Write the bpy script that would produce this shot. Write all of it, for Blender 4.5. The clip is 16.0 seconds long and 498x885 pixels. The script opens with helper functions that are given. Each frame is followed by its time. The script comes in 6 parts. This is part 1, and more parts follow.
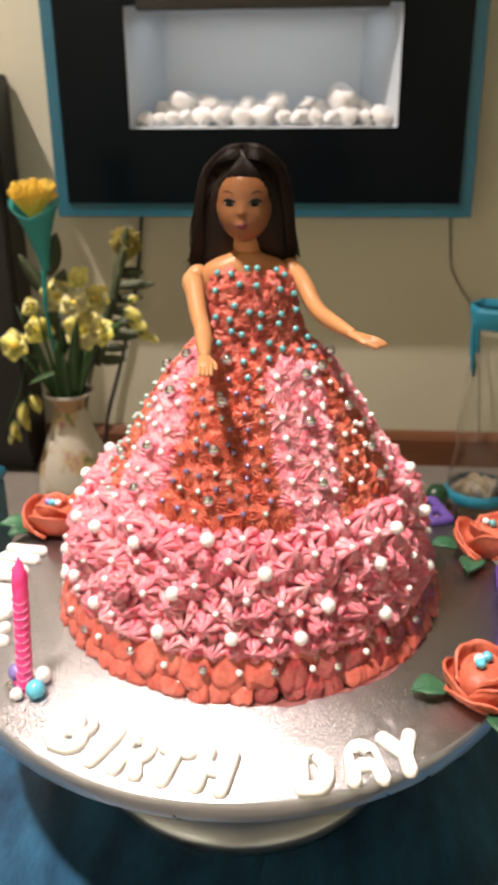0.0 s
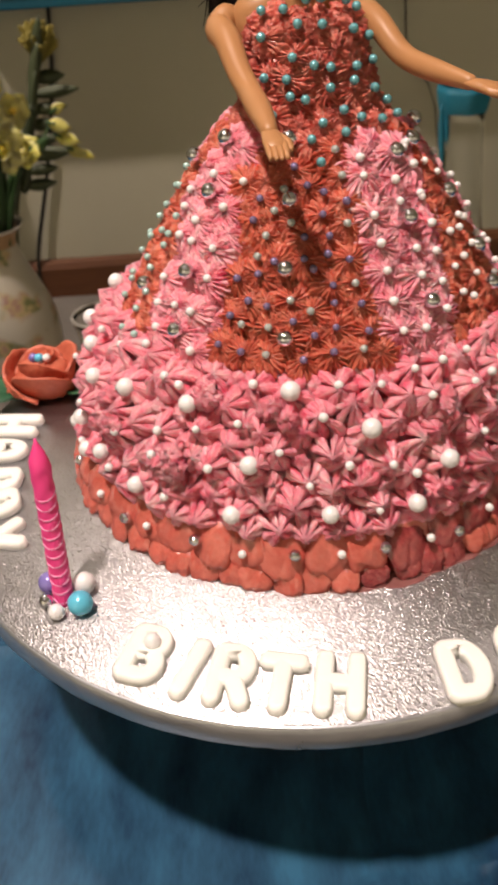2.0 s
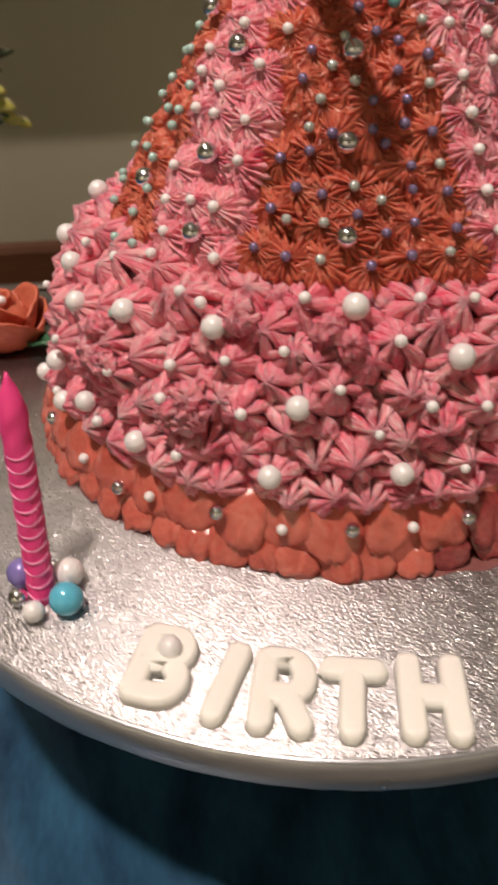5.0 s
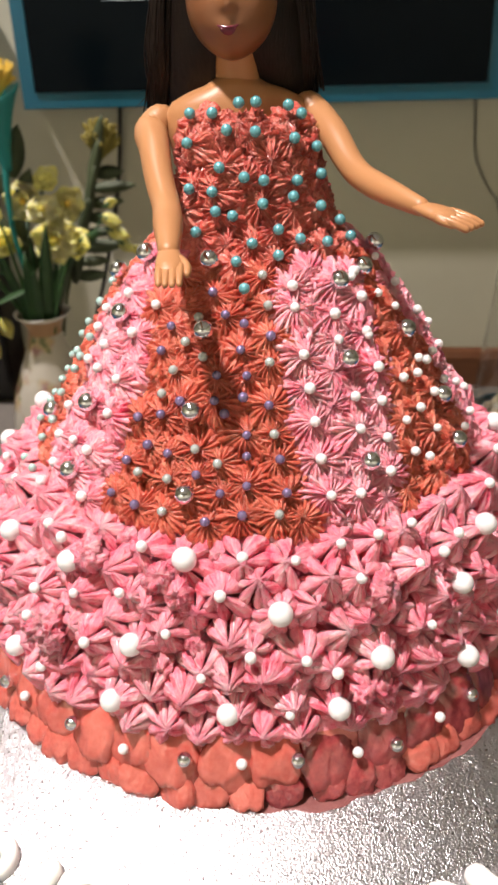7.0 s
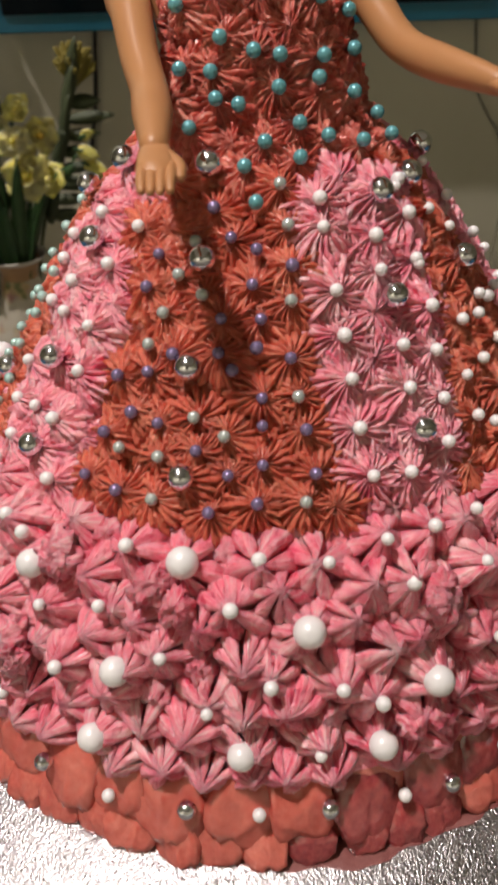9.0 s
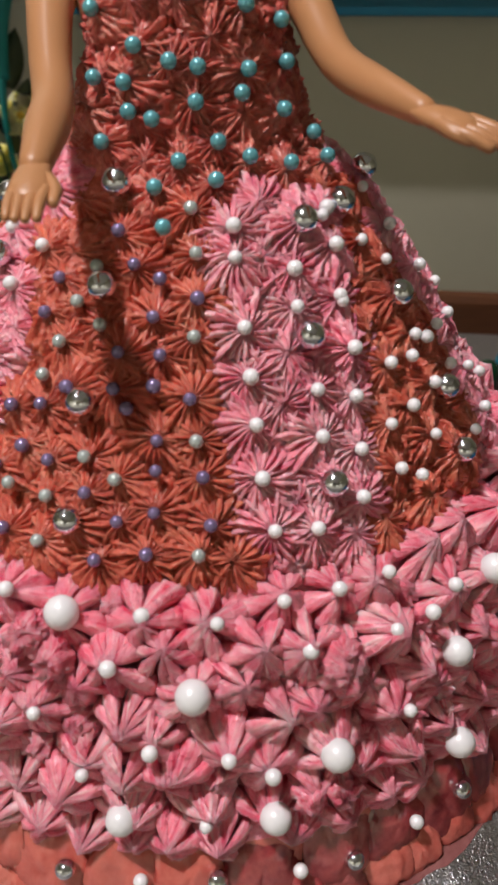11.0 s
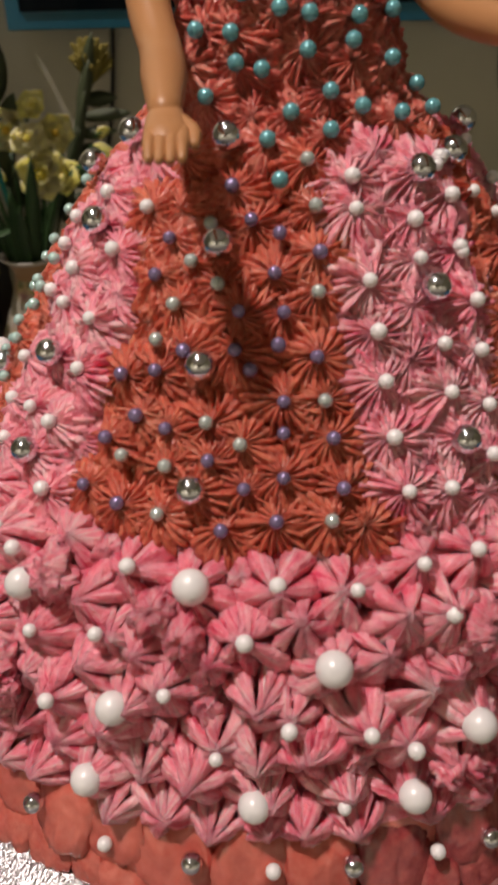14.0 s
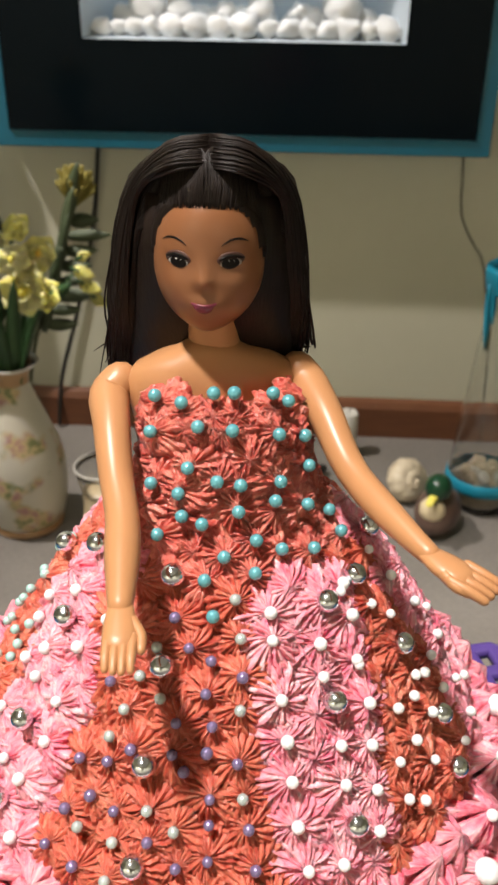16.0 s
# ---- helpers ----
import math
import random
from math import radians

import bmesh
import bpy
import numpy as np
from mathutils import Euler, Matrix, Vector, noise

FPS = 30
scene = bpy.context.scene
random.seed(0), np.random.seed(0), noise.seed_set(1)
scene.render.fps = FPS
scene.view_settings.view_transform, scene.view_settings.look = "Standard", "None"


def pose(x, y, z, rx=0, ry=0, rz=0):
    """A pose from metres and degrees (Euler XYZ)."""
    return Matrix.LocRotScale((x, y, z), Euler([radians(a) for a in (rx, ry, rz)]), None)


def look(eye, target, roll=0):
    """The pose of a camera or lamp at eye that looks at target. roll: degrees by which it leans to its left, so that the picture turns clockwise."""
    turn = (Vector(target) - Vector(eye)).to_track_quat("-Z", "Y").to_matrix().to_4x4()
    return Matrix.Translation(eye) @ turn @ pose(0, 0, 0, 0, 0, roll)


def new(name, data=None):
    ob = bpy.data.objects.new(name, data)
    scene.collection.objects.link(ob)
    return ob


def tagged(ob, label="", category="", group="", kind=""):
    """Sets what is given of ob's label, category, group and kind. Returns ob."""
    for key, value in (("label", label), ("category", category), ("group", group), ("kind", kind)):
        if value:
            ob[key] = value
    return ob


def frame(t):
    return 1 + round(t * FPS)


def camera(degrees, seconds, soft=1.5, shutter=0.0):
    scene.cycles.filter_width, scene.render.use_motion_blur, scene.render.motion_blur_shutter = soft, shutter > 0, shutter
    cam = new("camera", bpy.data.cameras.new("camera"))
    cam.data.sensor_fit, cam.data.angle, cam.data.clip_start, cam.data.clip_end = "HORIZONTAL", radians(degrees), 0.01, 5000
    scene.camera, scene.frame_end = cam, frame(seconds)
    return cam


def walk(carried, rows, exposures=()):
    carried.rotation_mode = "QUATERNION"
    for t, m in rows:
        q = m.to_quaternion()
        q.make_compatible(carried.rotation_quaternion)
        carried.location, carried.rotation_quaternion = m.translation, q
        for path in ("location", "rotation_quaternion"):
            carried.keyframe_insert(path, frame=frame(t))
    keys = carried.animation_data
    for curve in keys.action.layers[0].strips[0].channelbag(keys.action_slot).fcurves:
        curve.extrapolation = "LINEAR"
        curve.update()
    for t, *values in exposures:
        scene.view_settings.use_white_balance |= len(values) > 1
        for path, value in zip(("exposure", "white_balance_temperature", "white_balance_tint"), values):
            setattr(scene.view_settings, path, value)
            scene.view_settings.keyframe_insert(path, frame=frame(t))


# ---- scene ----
cam = camera(32.25, 16.0, soft=2.7, shutter=0.25)
cam.data.dof.use_dof, cam.data.dof.focus_distance, cam.data.dof.aperture_fstop = True, 0.23, 46.0


def aim(x, y, z, yaw, pitch, roll):
    """The camera's pose from its place and its yaw (left), pitch (up) and roll in degrees."""
    a, b = radians(yaw), radians(pitch)
    way = Vector((-math.sin(a) * math.cos(b), math.cos(a) * math.cos(b), math.sin(b)))
    return look(Vector((x, y, z)), Vector((x, y, z)) + way, roll)


# seconds, eye, yaw, pitch, roll; the cake's axis is the origin, the floor is z = 0
PATH = [
    (0, 0.0395, -0.4072, 0.7164, 4.78, -23.34, -0.60),
    (0.5, 0.0329, -0.3589, 0.6889, 4.61, -23.61, -1.37),
    (1, 0.0213, -0.3371, 0.6562, 4.50, -28.21, -2.71),
    (1.5, 0.0065, -0.3485, 0.6677, 2.59, -33.89, -4.46),
    (2, -0.0232, -0.3177, 0.6758, -0.15, -35.09, -3.91),
    (2.5, -0.0583, -0.2872, 0.6631, -1.66, -34.58, -3.42),
    (3, -0.0826, -0.2745, 0.6488, -4.55, -32.87, -2.81),
    (3.5, -0.1064, -0.2563, 0.6361, -6.95, -32.35, -3.40),
    (4, -0.1294, -0.2451, 0.6291, -8.97, -32.23, -2.59),
    (4.5, -0.1060, -0.2534, 0.6291, -9.94, -33.06, -1.53),
    (5, -0.0549, -0.2645, 0.6187, -5.95, -34.80, -1.01),
    (5.2, -0.0315, -0.2728, 0.6216, -2.53, -35.79, -1.04),
    (7.3, 0.0281, -0.2544, 0.6660, 5.05, -28.47, -2.03),
    (7.5, 0.0214, -0.2461, 0.6555, 3.95, -28.78, -1.38),
    (8, 0.0189, -0.2378, 0.6427, 4.06, -30.15, -1.30),
    (8.5, 0.0152, -0.2270, 0.6314, 4.50, -31.83, -2.06),
    (9, 0.0171, -0.2095, 0.6404, 4.09, -32.50, -2.33),
    (9.5, 0.0224, -0.1879, 0.6582, 4.33, -32.89, -1.76),
    (9.7, 0.0264, -0.1855, 0.6587, 4.00, -32.94, -1.34),
    (11.8, 0.0459, -0.2001, 0.6120, 8.37, -33.36, -0.31),
    (12, 0.0420, -0.2076, 0.6029, 7.80, -33.25, 0.02),
    (12.5, 0.0334, -0.2091, 0.5948, 7.39, -33.08, -0.52),
    (13, 0.0310, -0.2070, 0.5923, 7.78, -32.82, -1.16),
    (13.5, 0.0143, -0.1994, 0.6039, 6.44, -33.34, -1.37),
    (14, 0.0147, -0.1911, 0.6298, 5.12, -32.20, -2.06),
    (14.5, 0.0145, -0.1877, 0.6455, 3.14, -31.33, -1.76),
    (15, 0.0228, -0.1897, 0.6833, 2.08, -30.39, -0.78),
    (15.5, 0.0245, -0.1896, 0.7099, 2.45, -29.51, 0.22),
    (16, 0.0235, -0.1857, 0.7180, 2.93, -28.89, 0.91),
]
# -- end of path
# seconds, stops, kelvin, tint: the clip's camera sets its own brightness and white balance
EXPOSURES = [
    (0.0, 0.86, 7150, 20), (0.5, 0.84, 7150, 20), (1.0, 0.75, 7200, 20), (1.5, 0.4, 7250, 20), (2.0, 0.13, 7300, 21), (2.5, -0.18, 7400, 21),
    (4.0, -0.25, 7400, 21), (5.0, -0.33, 7400, 21), (6.2, 0.3, 6900, 18), (7.5, 0.78, 6250, 16), (8.0, 0.8, 6000, 14), (8.5, 0.36, 6300, 15), (9.0, -0.16, 6700, 16),
    (9.5, -0.14, 6500, 15), (12.0, -0.14, 6150, 18), (12.5, -0.36, 6250, 20), (13.0, -0.38, 6350, 20), (13.5, -0.4, 6650, 20), (14.0, -0.4, 7000, 20), (14.5, -0.2, 7150, 20), (15.0, 0.01, 7100, 19), (15.5, 0.56, 6700, 13), (16.0, 0.75, 6450, 11),
]
walk(cam, [(t, aim(*row)) for t, *row in PATH], EXPOSURES)

# ---- light ----
world = bpy.data.worlds.new("room_air")
scene.world = world
world.use_nodes = True
world.node_tree.nodes["Background"].inputs[0].default_value = (1.0, 0.94, 0.88, 1)
world.node_tree.nodes["Background"].inputs[1].default_value = 0.03

BZ = 0.45  # the board's top over the floor


def ceiling_or_fill_spot(x, y, z, watts, target, degrees=70, radius=0.03, blend=0.7, colour=(1.0, 0.925, 0.86)):
    lamp = bpy.data.lights.new("ceiling_or_fill_spot", "SPOT")
    lamp.energy, lamp.color, lamp.shadow_soft_size = watts, colour, radius
    lamp.spot_size, lamp.spot_blend = radians(degrees), blend
    ob = new("ceiling_or_fill_spot", lamp)
    ob.matrix_world = look(Vector((x, y, z)), Vector(target))
    return ob


ceiling_or_fill_spot(-0.47, -0.42, 2.34, 165, (0.0, -0.05, 0.45), 42, 0.06)
ceiling_or_fill_spot(-0.50, 0.55, 2.34, 12, (0.00, -0.22, 0.45), 112, 0.02, 1.0)
ceiling_or_fill_spot(-0.70, 1.00, 2.34, 5, (-0.25, 0.20, 0.45), 110, 0.03, 1.0)
ceiling_or_fill_spot(-1.15, 0.55, 2.34, 130, (-0.68, 0.95, 0.4), 66)
# two unseen lamps added behind the camera, as bounced fill for the room
ceiling_or_fill_spot(1.10, -1.60, 2.34, 185, (1.3, -2.1, 0.0), 96)
ceiling_or_fill_spot(-1.30, -1.90, 2.34, 250, (-1.5, -2.4, 0.0), 96)

niche_lamp = bpy.data.lights.new("niche_strip_light", "AREA")
niche_lamp.shape, niche_lamp.size, niche_lamp.size_y = "RECTANGLE", 0.34, 0.03
niche_lamp.energy, niche_lamp.color = 0.076, (0.80, 0.91, 1.0)
new("niche_strip_light", niche_lamp).matrix_world = look(Vector((-0.06, 1.135, BZ + 0.352)), Vector((-0.06, 1.15, BZ + 0.2)))


# ---- materials ----
def material(name, colour, rough=0.5, metal=0.0, spec=0.5):
    m = bpy.data.materials.new(name)
    m.use_nodes = True
    b = m.node_tree.nodes["Principled BSDF"]
    b.inputs["Base Color"].default_value = (*colour, 1)
    b.inputs["Roughness"].default_value = rough
    b.inputs["Metallic"].default_value = metal
    b.inputs["Specular IOR Level"].default_value = spec
    return m, m.node_tree.nodes, m.node_tree.links, b


def textured(name, dark, light, rough=0.5, metal=0.0, spec=0.5, scales=((40, 1.0),), bump=0.0, bump_scale=200, bump_dist=0.001, spread=0.0, stretch=(1, 1, 1), rough_var=0.0):
    """A material whose colour runs between two tones by noise at one or more scales, with fine relief and a shift from object to object."""
    m, nodes, links, b = material(name, light, rough, metal, spec)
    tex = nodes.new("ShaderNodeTexCoord")
    info = nodes.new("ShaderNodeObjectInfo")
    move = nodes.new("ShaderNodeVectorMath")
    move.operation = "MULTIPLY_ADD"
    move.inputs[1].default_value = stretch
    links.new(tex.outputs["Object"], move.inputs[0])
    shift = nodes.new("ShaderNodeVectorMath")
    shift.operation = "SCALE"
    shift.inputs[0].default_value = (3.1, 5.7, 1.3)
    links.new(info.outputs["Random"], shift.inputs["Scale"])
    links.new(shift.outputs[0], move.inputs[2])
    total = None
    for scale, weight in scales:
        n = nodes.new("ShaderNodeTexNoise")
        n.inputs["Scale"].default_value = scale
        n.inputs["Detail"].default_value = 5
        links.new(move.outputs[0], n.inputs["Vector"])
        k = nodes.new("ShaderNodeMath")
        k.operation = "MULTIPLY_ADD"
        k.inputs[1].default_value = weight
        k.inputs[2].default_value = -0.5 * weight
        links.new(n.outputs["Fac"], k.inputs[0])
        if total is None:
            total = k
        else:
            add = nodes.new("ShaderNodeMath")
            links.new(total.outputs[0], add.inputs[0])
            links.new(k.outputs[0], add.inputs[1])
            total = add
    if spread:
        k = nodes.new("ShaderNodeMath")
        k.operation = "MULTIPLY_ADD"
        k.inputs[1].default_value, k.inputs[2].default_value = spread, -0.5 * spread
        links.new(info.outputs["Random"], k.inputs[0])
        add = nodes.new("ShaderNodeMath")
        links.new(total.outputs[0], add.inputs[0])
        links.new(k.outputs[0], add.inputs[1])
        total = add
    fac = nodes.new("ShaderNodeMath")
    fac.use_clamp = True
    fac.inputs[1].default_value = 0.5
    links.new(total.outputs[0], fac.inputs[0])
    mix = nodes.new("ShaderNodeMix")
    mix.data_type = "RGBA"
    mix.inputs["A"].default_value, mix.inputs["B"].default_value = (*dark, 1), (*light, 1)
    links.new(fac.outputs[0], mix.inputs["Factor"])
    links.new(mix.outputs["Result"], b.inputs["Base Color"])
    if rough_var:
        k = nodes.new("ShaderNodeMath")
        k.operation = "MULTIPLY_ADD"
        k.inputs[1].default_value, k.inputs[2].default_value = rough_var, rough - 0.5 * rough_var
        links.new(fac.outputs[0], k.inputs[0])
        links.new(k.outputs[0], b.inputs["Roughness"])
    if bump:
        n = nodes.new("ShaderNodeTexNoise")
        n.inputs["Scale"].default_value = bump_scale
        n.inputs["Detail"].default_value = 6
        links.new(move.outputs[0], n.inputs["Vector"])
        bp = nodes.new("ShaderNodeBump")
        bp.inputs["Strength"].default_value, bp.inputs["Distance"].default_value = bump, bump_dist
        links.new(n.outputs["Fac"], bp.inputs["Height"])
        links.new(bp.outputs[0], b.inputs["Normal"])
    return m


def cream(name, vein, dark, light, pale, rough=0.42):
    """Buttercream: tones run in streaks outwards from the middle of each piped dab, with veins of stronger dye, fine pores and ridges."""
    m, nodes, links, b = material(name, light, rough, 0.0, 0.5)
    tex = nodes.new("ShaderNodeTexCoord")
    info = nodes.new("ShaderNodeObjectInfo")
    turn = nodes.new("ShaderNodeTexGradient")
    turn.gradient_type = "RADIAL"
    links.new(tex.outputs["Object"], turn.inputs[0])
    far = nodes.new("ShaderNodeVectorMath")
    far.operation = "LENGTH"
    links.new(tex.outputs["Object"], far.inputs[0])

    def times(socket, k):
        n = nodes.new("ShaderNodeMath")
        n.operation = "MULTIPLY"
        n.inputs[1].default_value = k
        links.new(socket, n.inputs[0])
        return n.outputs[0]

    v = nodes.new("ShaderNodeCombineXYZ")
    links.new(times(turn.outputs["Fac"], 46.0), v.inputs[0])
    links.new(times(far.outputs["Value"], 330.0), v.inputs[1])
    links.new(times(info.outputs["Random"], 57.0), v.inputs[2])
    streaks = nodes.new("ShaderNodeTexNoise")
    streaks.inputs["Scale"].default_value, streaks.inputs["Detail"].default_value, streaks.inputs["Roughness"].default_value = 1.0, 5, 0.62
    links.new(v.outputs[0], streaks.inputs["Vector"])
    blot = nodes.new("ShaderNodeTexNoise")
    blot.inputs["Scale"].default_value, blot.inputs["Detail"].default_value = 210, 4
    geo = nodes.new("ShaderNodeNewGeometry")
    links.new(geo.outputs["Position"], blot.inputs["Vector"])
    ramp = nodes.new("ShaderNodeValToRGB")
    e = ramp.color_ramp.elements
    e[0].position, e[0].color = 0.27, (*vein, 1)
    e[1].position, e[1].color = 0.70, (*pale, 1)
    for at, c in ((0.37, dark), (0.53, light)):
        mid = e.new(at)
        mid.color = (*c, 1)
    mixed = nodes.new("ShaderNodeMath")
    mixed.operation = "MULTIPLY_ADD"
    mixed.inputs[1].default_value = 1.05
    links.new(streaks.outputs["Fac"], mixed.inputs[0])
    shade = nodes.new("ShaderNodeMath")
    shade.operation = "MULTIPLY_ADD"
    shade.inputs[1].default_value, shade.inputs[2].default_value = 0.6, -0.375
    links.new(blot.outputs["Fac"], shade.inputs[0])
    links.new(shade.outputs[0], mixed.inputs[2])
    each = nodes.new("ShaderNodeMath")
    each.operation = "MULTIPLY_ADD"
    each.inputs[1].default_value = 0.1
    links.new(info.outputs["Random"], each.inputs[0])
    links.new(mixed.outputs[0], each.inputs[2])
    links.new(each.outputs[0], ramp.inputs[0])
    links.new(ramp.outputs[0], b.inputs["Base Color"])
    b.inputs["Subsurface Weight"].default_value = 0.35
    b.inputs["Subsurface Radius"].default_value = (1.0, 0.45, 0.4)
    b.inputs["Subsurface Scale"].default_value = 0.0024
    r = nodes.new("ShaderNodeMapRange")
    r.inputs["To Min"].default_value, r.inputs["To Max"].default_value = rough + 0.14, rough - 0.14
    links.new(streaks.outputs["Fac"], r.inputs["Value"])
    links.new(r.outputs[0], b.inputs["Roughness"])
    pores = nodes.new("ShaderNodeTexNoise")
    pores.inputs["Scale"].default_value, pores.inputs["Detail"].default_value = 900, 5
    links.new(tex.outputs["Object"], pores.inputs["Vector"])
    relief = nodes.new("ShaderNodeMath")
    relief.operation = "ADD"
    links.new(times(streaks.outputs["Fac"], 1.3), relief.inputs[0])
    links.new(times(pores.outputs["Fac"], 0.6), relief.inputs[1])
    lumps = nodes.new("ShaderNodeTexNoise")
    lumps.inputs["Scale"].default_value, lumps.inputs["Detail"].default_value = 380, 3
    links.new(geo.outputs["Position"], lumps.inputs["Vector"])
    uneven = nodes.new("ShaderNodeMath")
    links.new(relief.outputs[0], uneven.inputs[0])
    links.new(times(lumps.outputs["Fac"], 2.0), uneven.inputs[1])
    bp = nodes.new("ShaderNodeBump")
    bp.inputs["Strength"].default_value, bp.inputs["Distance"].default_value = 0.85, 0.0011
    links.new(uneven.outputs[0], bp.inputs["Height"])
    links.new(bp.outputs[0], b.inputs["Normal"])
    return m


PINK = cream("pink_buttercream", (0.72, 0.075, 0.16), (0.86, 0.225, 0.305), (0.93, 0.335, 0.405), (0.97, 0.53, 0.56), 0.30)
ROSE = cream("deep_pink_buttercream", (0.76, 0.055, 0.135), (0.91, 0.19, 0.275), (0.97, 0.345, 0.42), (0.98, 0.575, 0.60), 0.27)
CORAL = cream("coral_buttercream", (0.38, 0.038, 0.024), (0.52, 0.095, 0.058), (0.64, 0.145, 0.09), (0.73, 0.215, 0.13), 0.3)
RED = cream("red_buttercream", (0.40, 0.042, 0.034), (0.53, 0.092, 0.07), (0.66, 0.155, 0.115), (0.78, 0.27, 0.20), 0.3)
BORDER = textured("smooth_coral_buttercream", (0.46, 0.076, 0.058), (0.68, 0.19, 0.145), 0.22, spec=0.6, scales=((90, 1.0), (600, 0.8)), bump=0.32, bump_scale=240, bump_dist=0.0010, spread=0.25, rough_var=0.16)
# darker, glossier red for the border shells at the front right
BORDER_DARK = textured("dark_red_buttercream", (0.20, 0.02, 0.03), (0.46, 0.08, 0.078), 0.2, spec=0.7, scales=((80, 1.5), (500, 1.5)), bump=0.45, bump_scale=330, bump_dist=0.0009, spread=0.3, rough_var=0.16)
# shade and reflection of the cake on the foil, put into a dark brown colour
FOOT_SHADE = textured("painted_foot_shade", (0.16, 0.04, 0.04), (0.30, 0.13, 0.12), 0.22, spec=0.6, scales=((90, 1.4), (500, 0.8)), bump=0.3, bump_scale=500, bump_dist=0.0003)
for m in (BORDER, BORDER_DARK):
    m.node_tree.nodes["Principled BSDF"].inputs["Subsurface Weight"].default_value = 0.35
    m.node_tree.nodes["Principled BSDF"].inputs["Subsurface Radius"].default_value = (1.0, 0.45, 0.4)
    m.node_tree.nodes["Principled BSDF"].inputs["Subsurface Scale"].default_value = 0.0024
for m, coat in ((BORDER, 0.7), (BORDER_DARK, 0.9), (PINK, 0.12), (ROSE, 0.2), (CORAL, 0.12), (RED, 0.2)):
    m.node_tree.nodes["Principled BSDF"].inputs["Coat Weight"].default_value = coat
    m.node_tree.nodes["Principled BSDF"].inputs["Coat Roughness"].default_value = 0.22
ROSE_ICING = textured("orange_rose_icing", (0.42, 0.08, 0.045), (0.67, 0.185, 0.11), 0.48, scales=((50, 0.9), (400, 0.8)), bump=0.45, bump_scale=420, bump_dist=0.0008, spread=0.3)
LEAF_ICING = textured("green_leaf_icing", (0.012, 0.07, 0.035), (0.045, 0.165, 0.08), 0.45, scales=((120, 1.2), (700, 0.7)), bump=0.3, bump_scale=400, bump_dist=0.0005, spread=0.4)
PEARL = material("white_pearl", (0.82, 0.83, 0.84), 0.32, 0.0, 0.9)[0]
PEARL.node_tree.nodes["Principled BSDF"].inputs["Coat Weight"].default_value = 0.4
TURQUOISE = material("turquoise_pearl", (0.14, 0.43, 0.48), 0.22, 0.3, 0.7)[0]
LILAC = material("lilac_pearl", (0.25, 0.20, 0.37), 0.2, 0.5, 0.7)[0]
MINT = material("pale_mint_pearl", (0.50, 0.58, 0.56), 0.2, 0.4, 0.7)[0]
SILVER = material("silver_dragee", (0.78, 0.81, 0.87), 0.11, 1.0)[0]
SKY = material("sky_blue_pearl", (0.10, 0.56, 0.78), 0.16, 0.1, 0.7)[0]
PURPLE_PEARL = material("purple_pearl", (0.26, 0.22, 0.58), 0.16, 0.2, 0.7)[0]
FONDANT = textured("white_fondant", (0.87, 0.89, 0.84), (0.92, 0.94, 0.90), 0.45, scales=((60, 1.0),), bump=0.1, bump_scale=300, bump_dist=0.0004)
PURPLE = textured("purple_fondant", (0.055, 0.03, 0.17), (0.10, 0.055, 0.27), 0.5, scales=((80, 1.0),), bump=0.15, bump_scale=300, bump_dist=0.0004)
MAGENTA = textured("magenta_fondant", (0.20, 0.012, 0.06), (0.32, 0.025, 0.105), 0.45, scales=((80, 1.0),), bump=0.15, bump_scale=300, bump_dist=0.0004)
WAX = textured("pink_wax", (0.86, 0.045, 0.23), (0.95, 0.085, 0.32), 0.38, scales=((70, 1.0),), bump=0.1, bump_scale=200, bump_dist=0.0005)
STRIPE = textured("pale_pink_wax", (0.76, 0.20, 0.43), (0.85, 0.37, 0.57), 0.5, scales=((200, 1.2),))


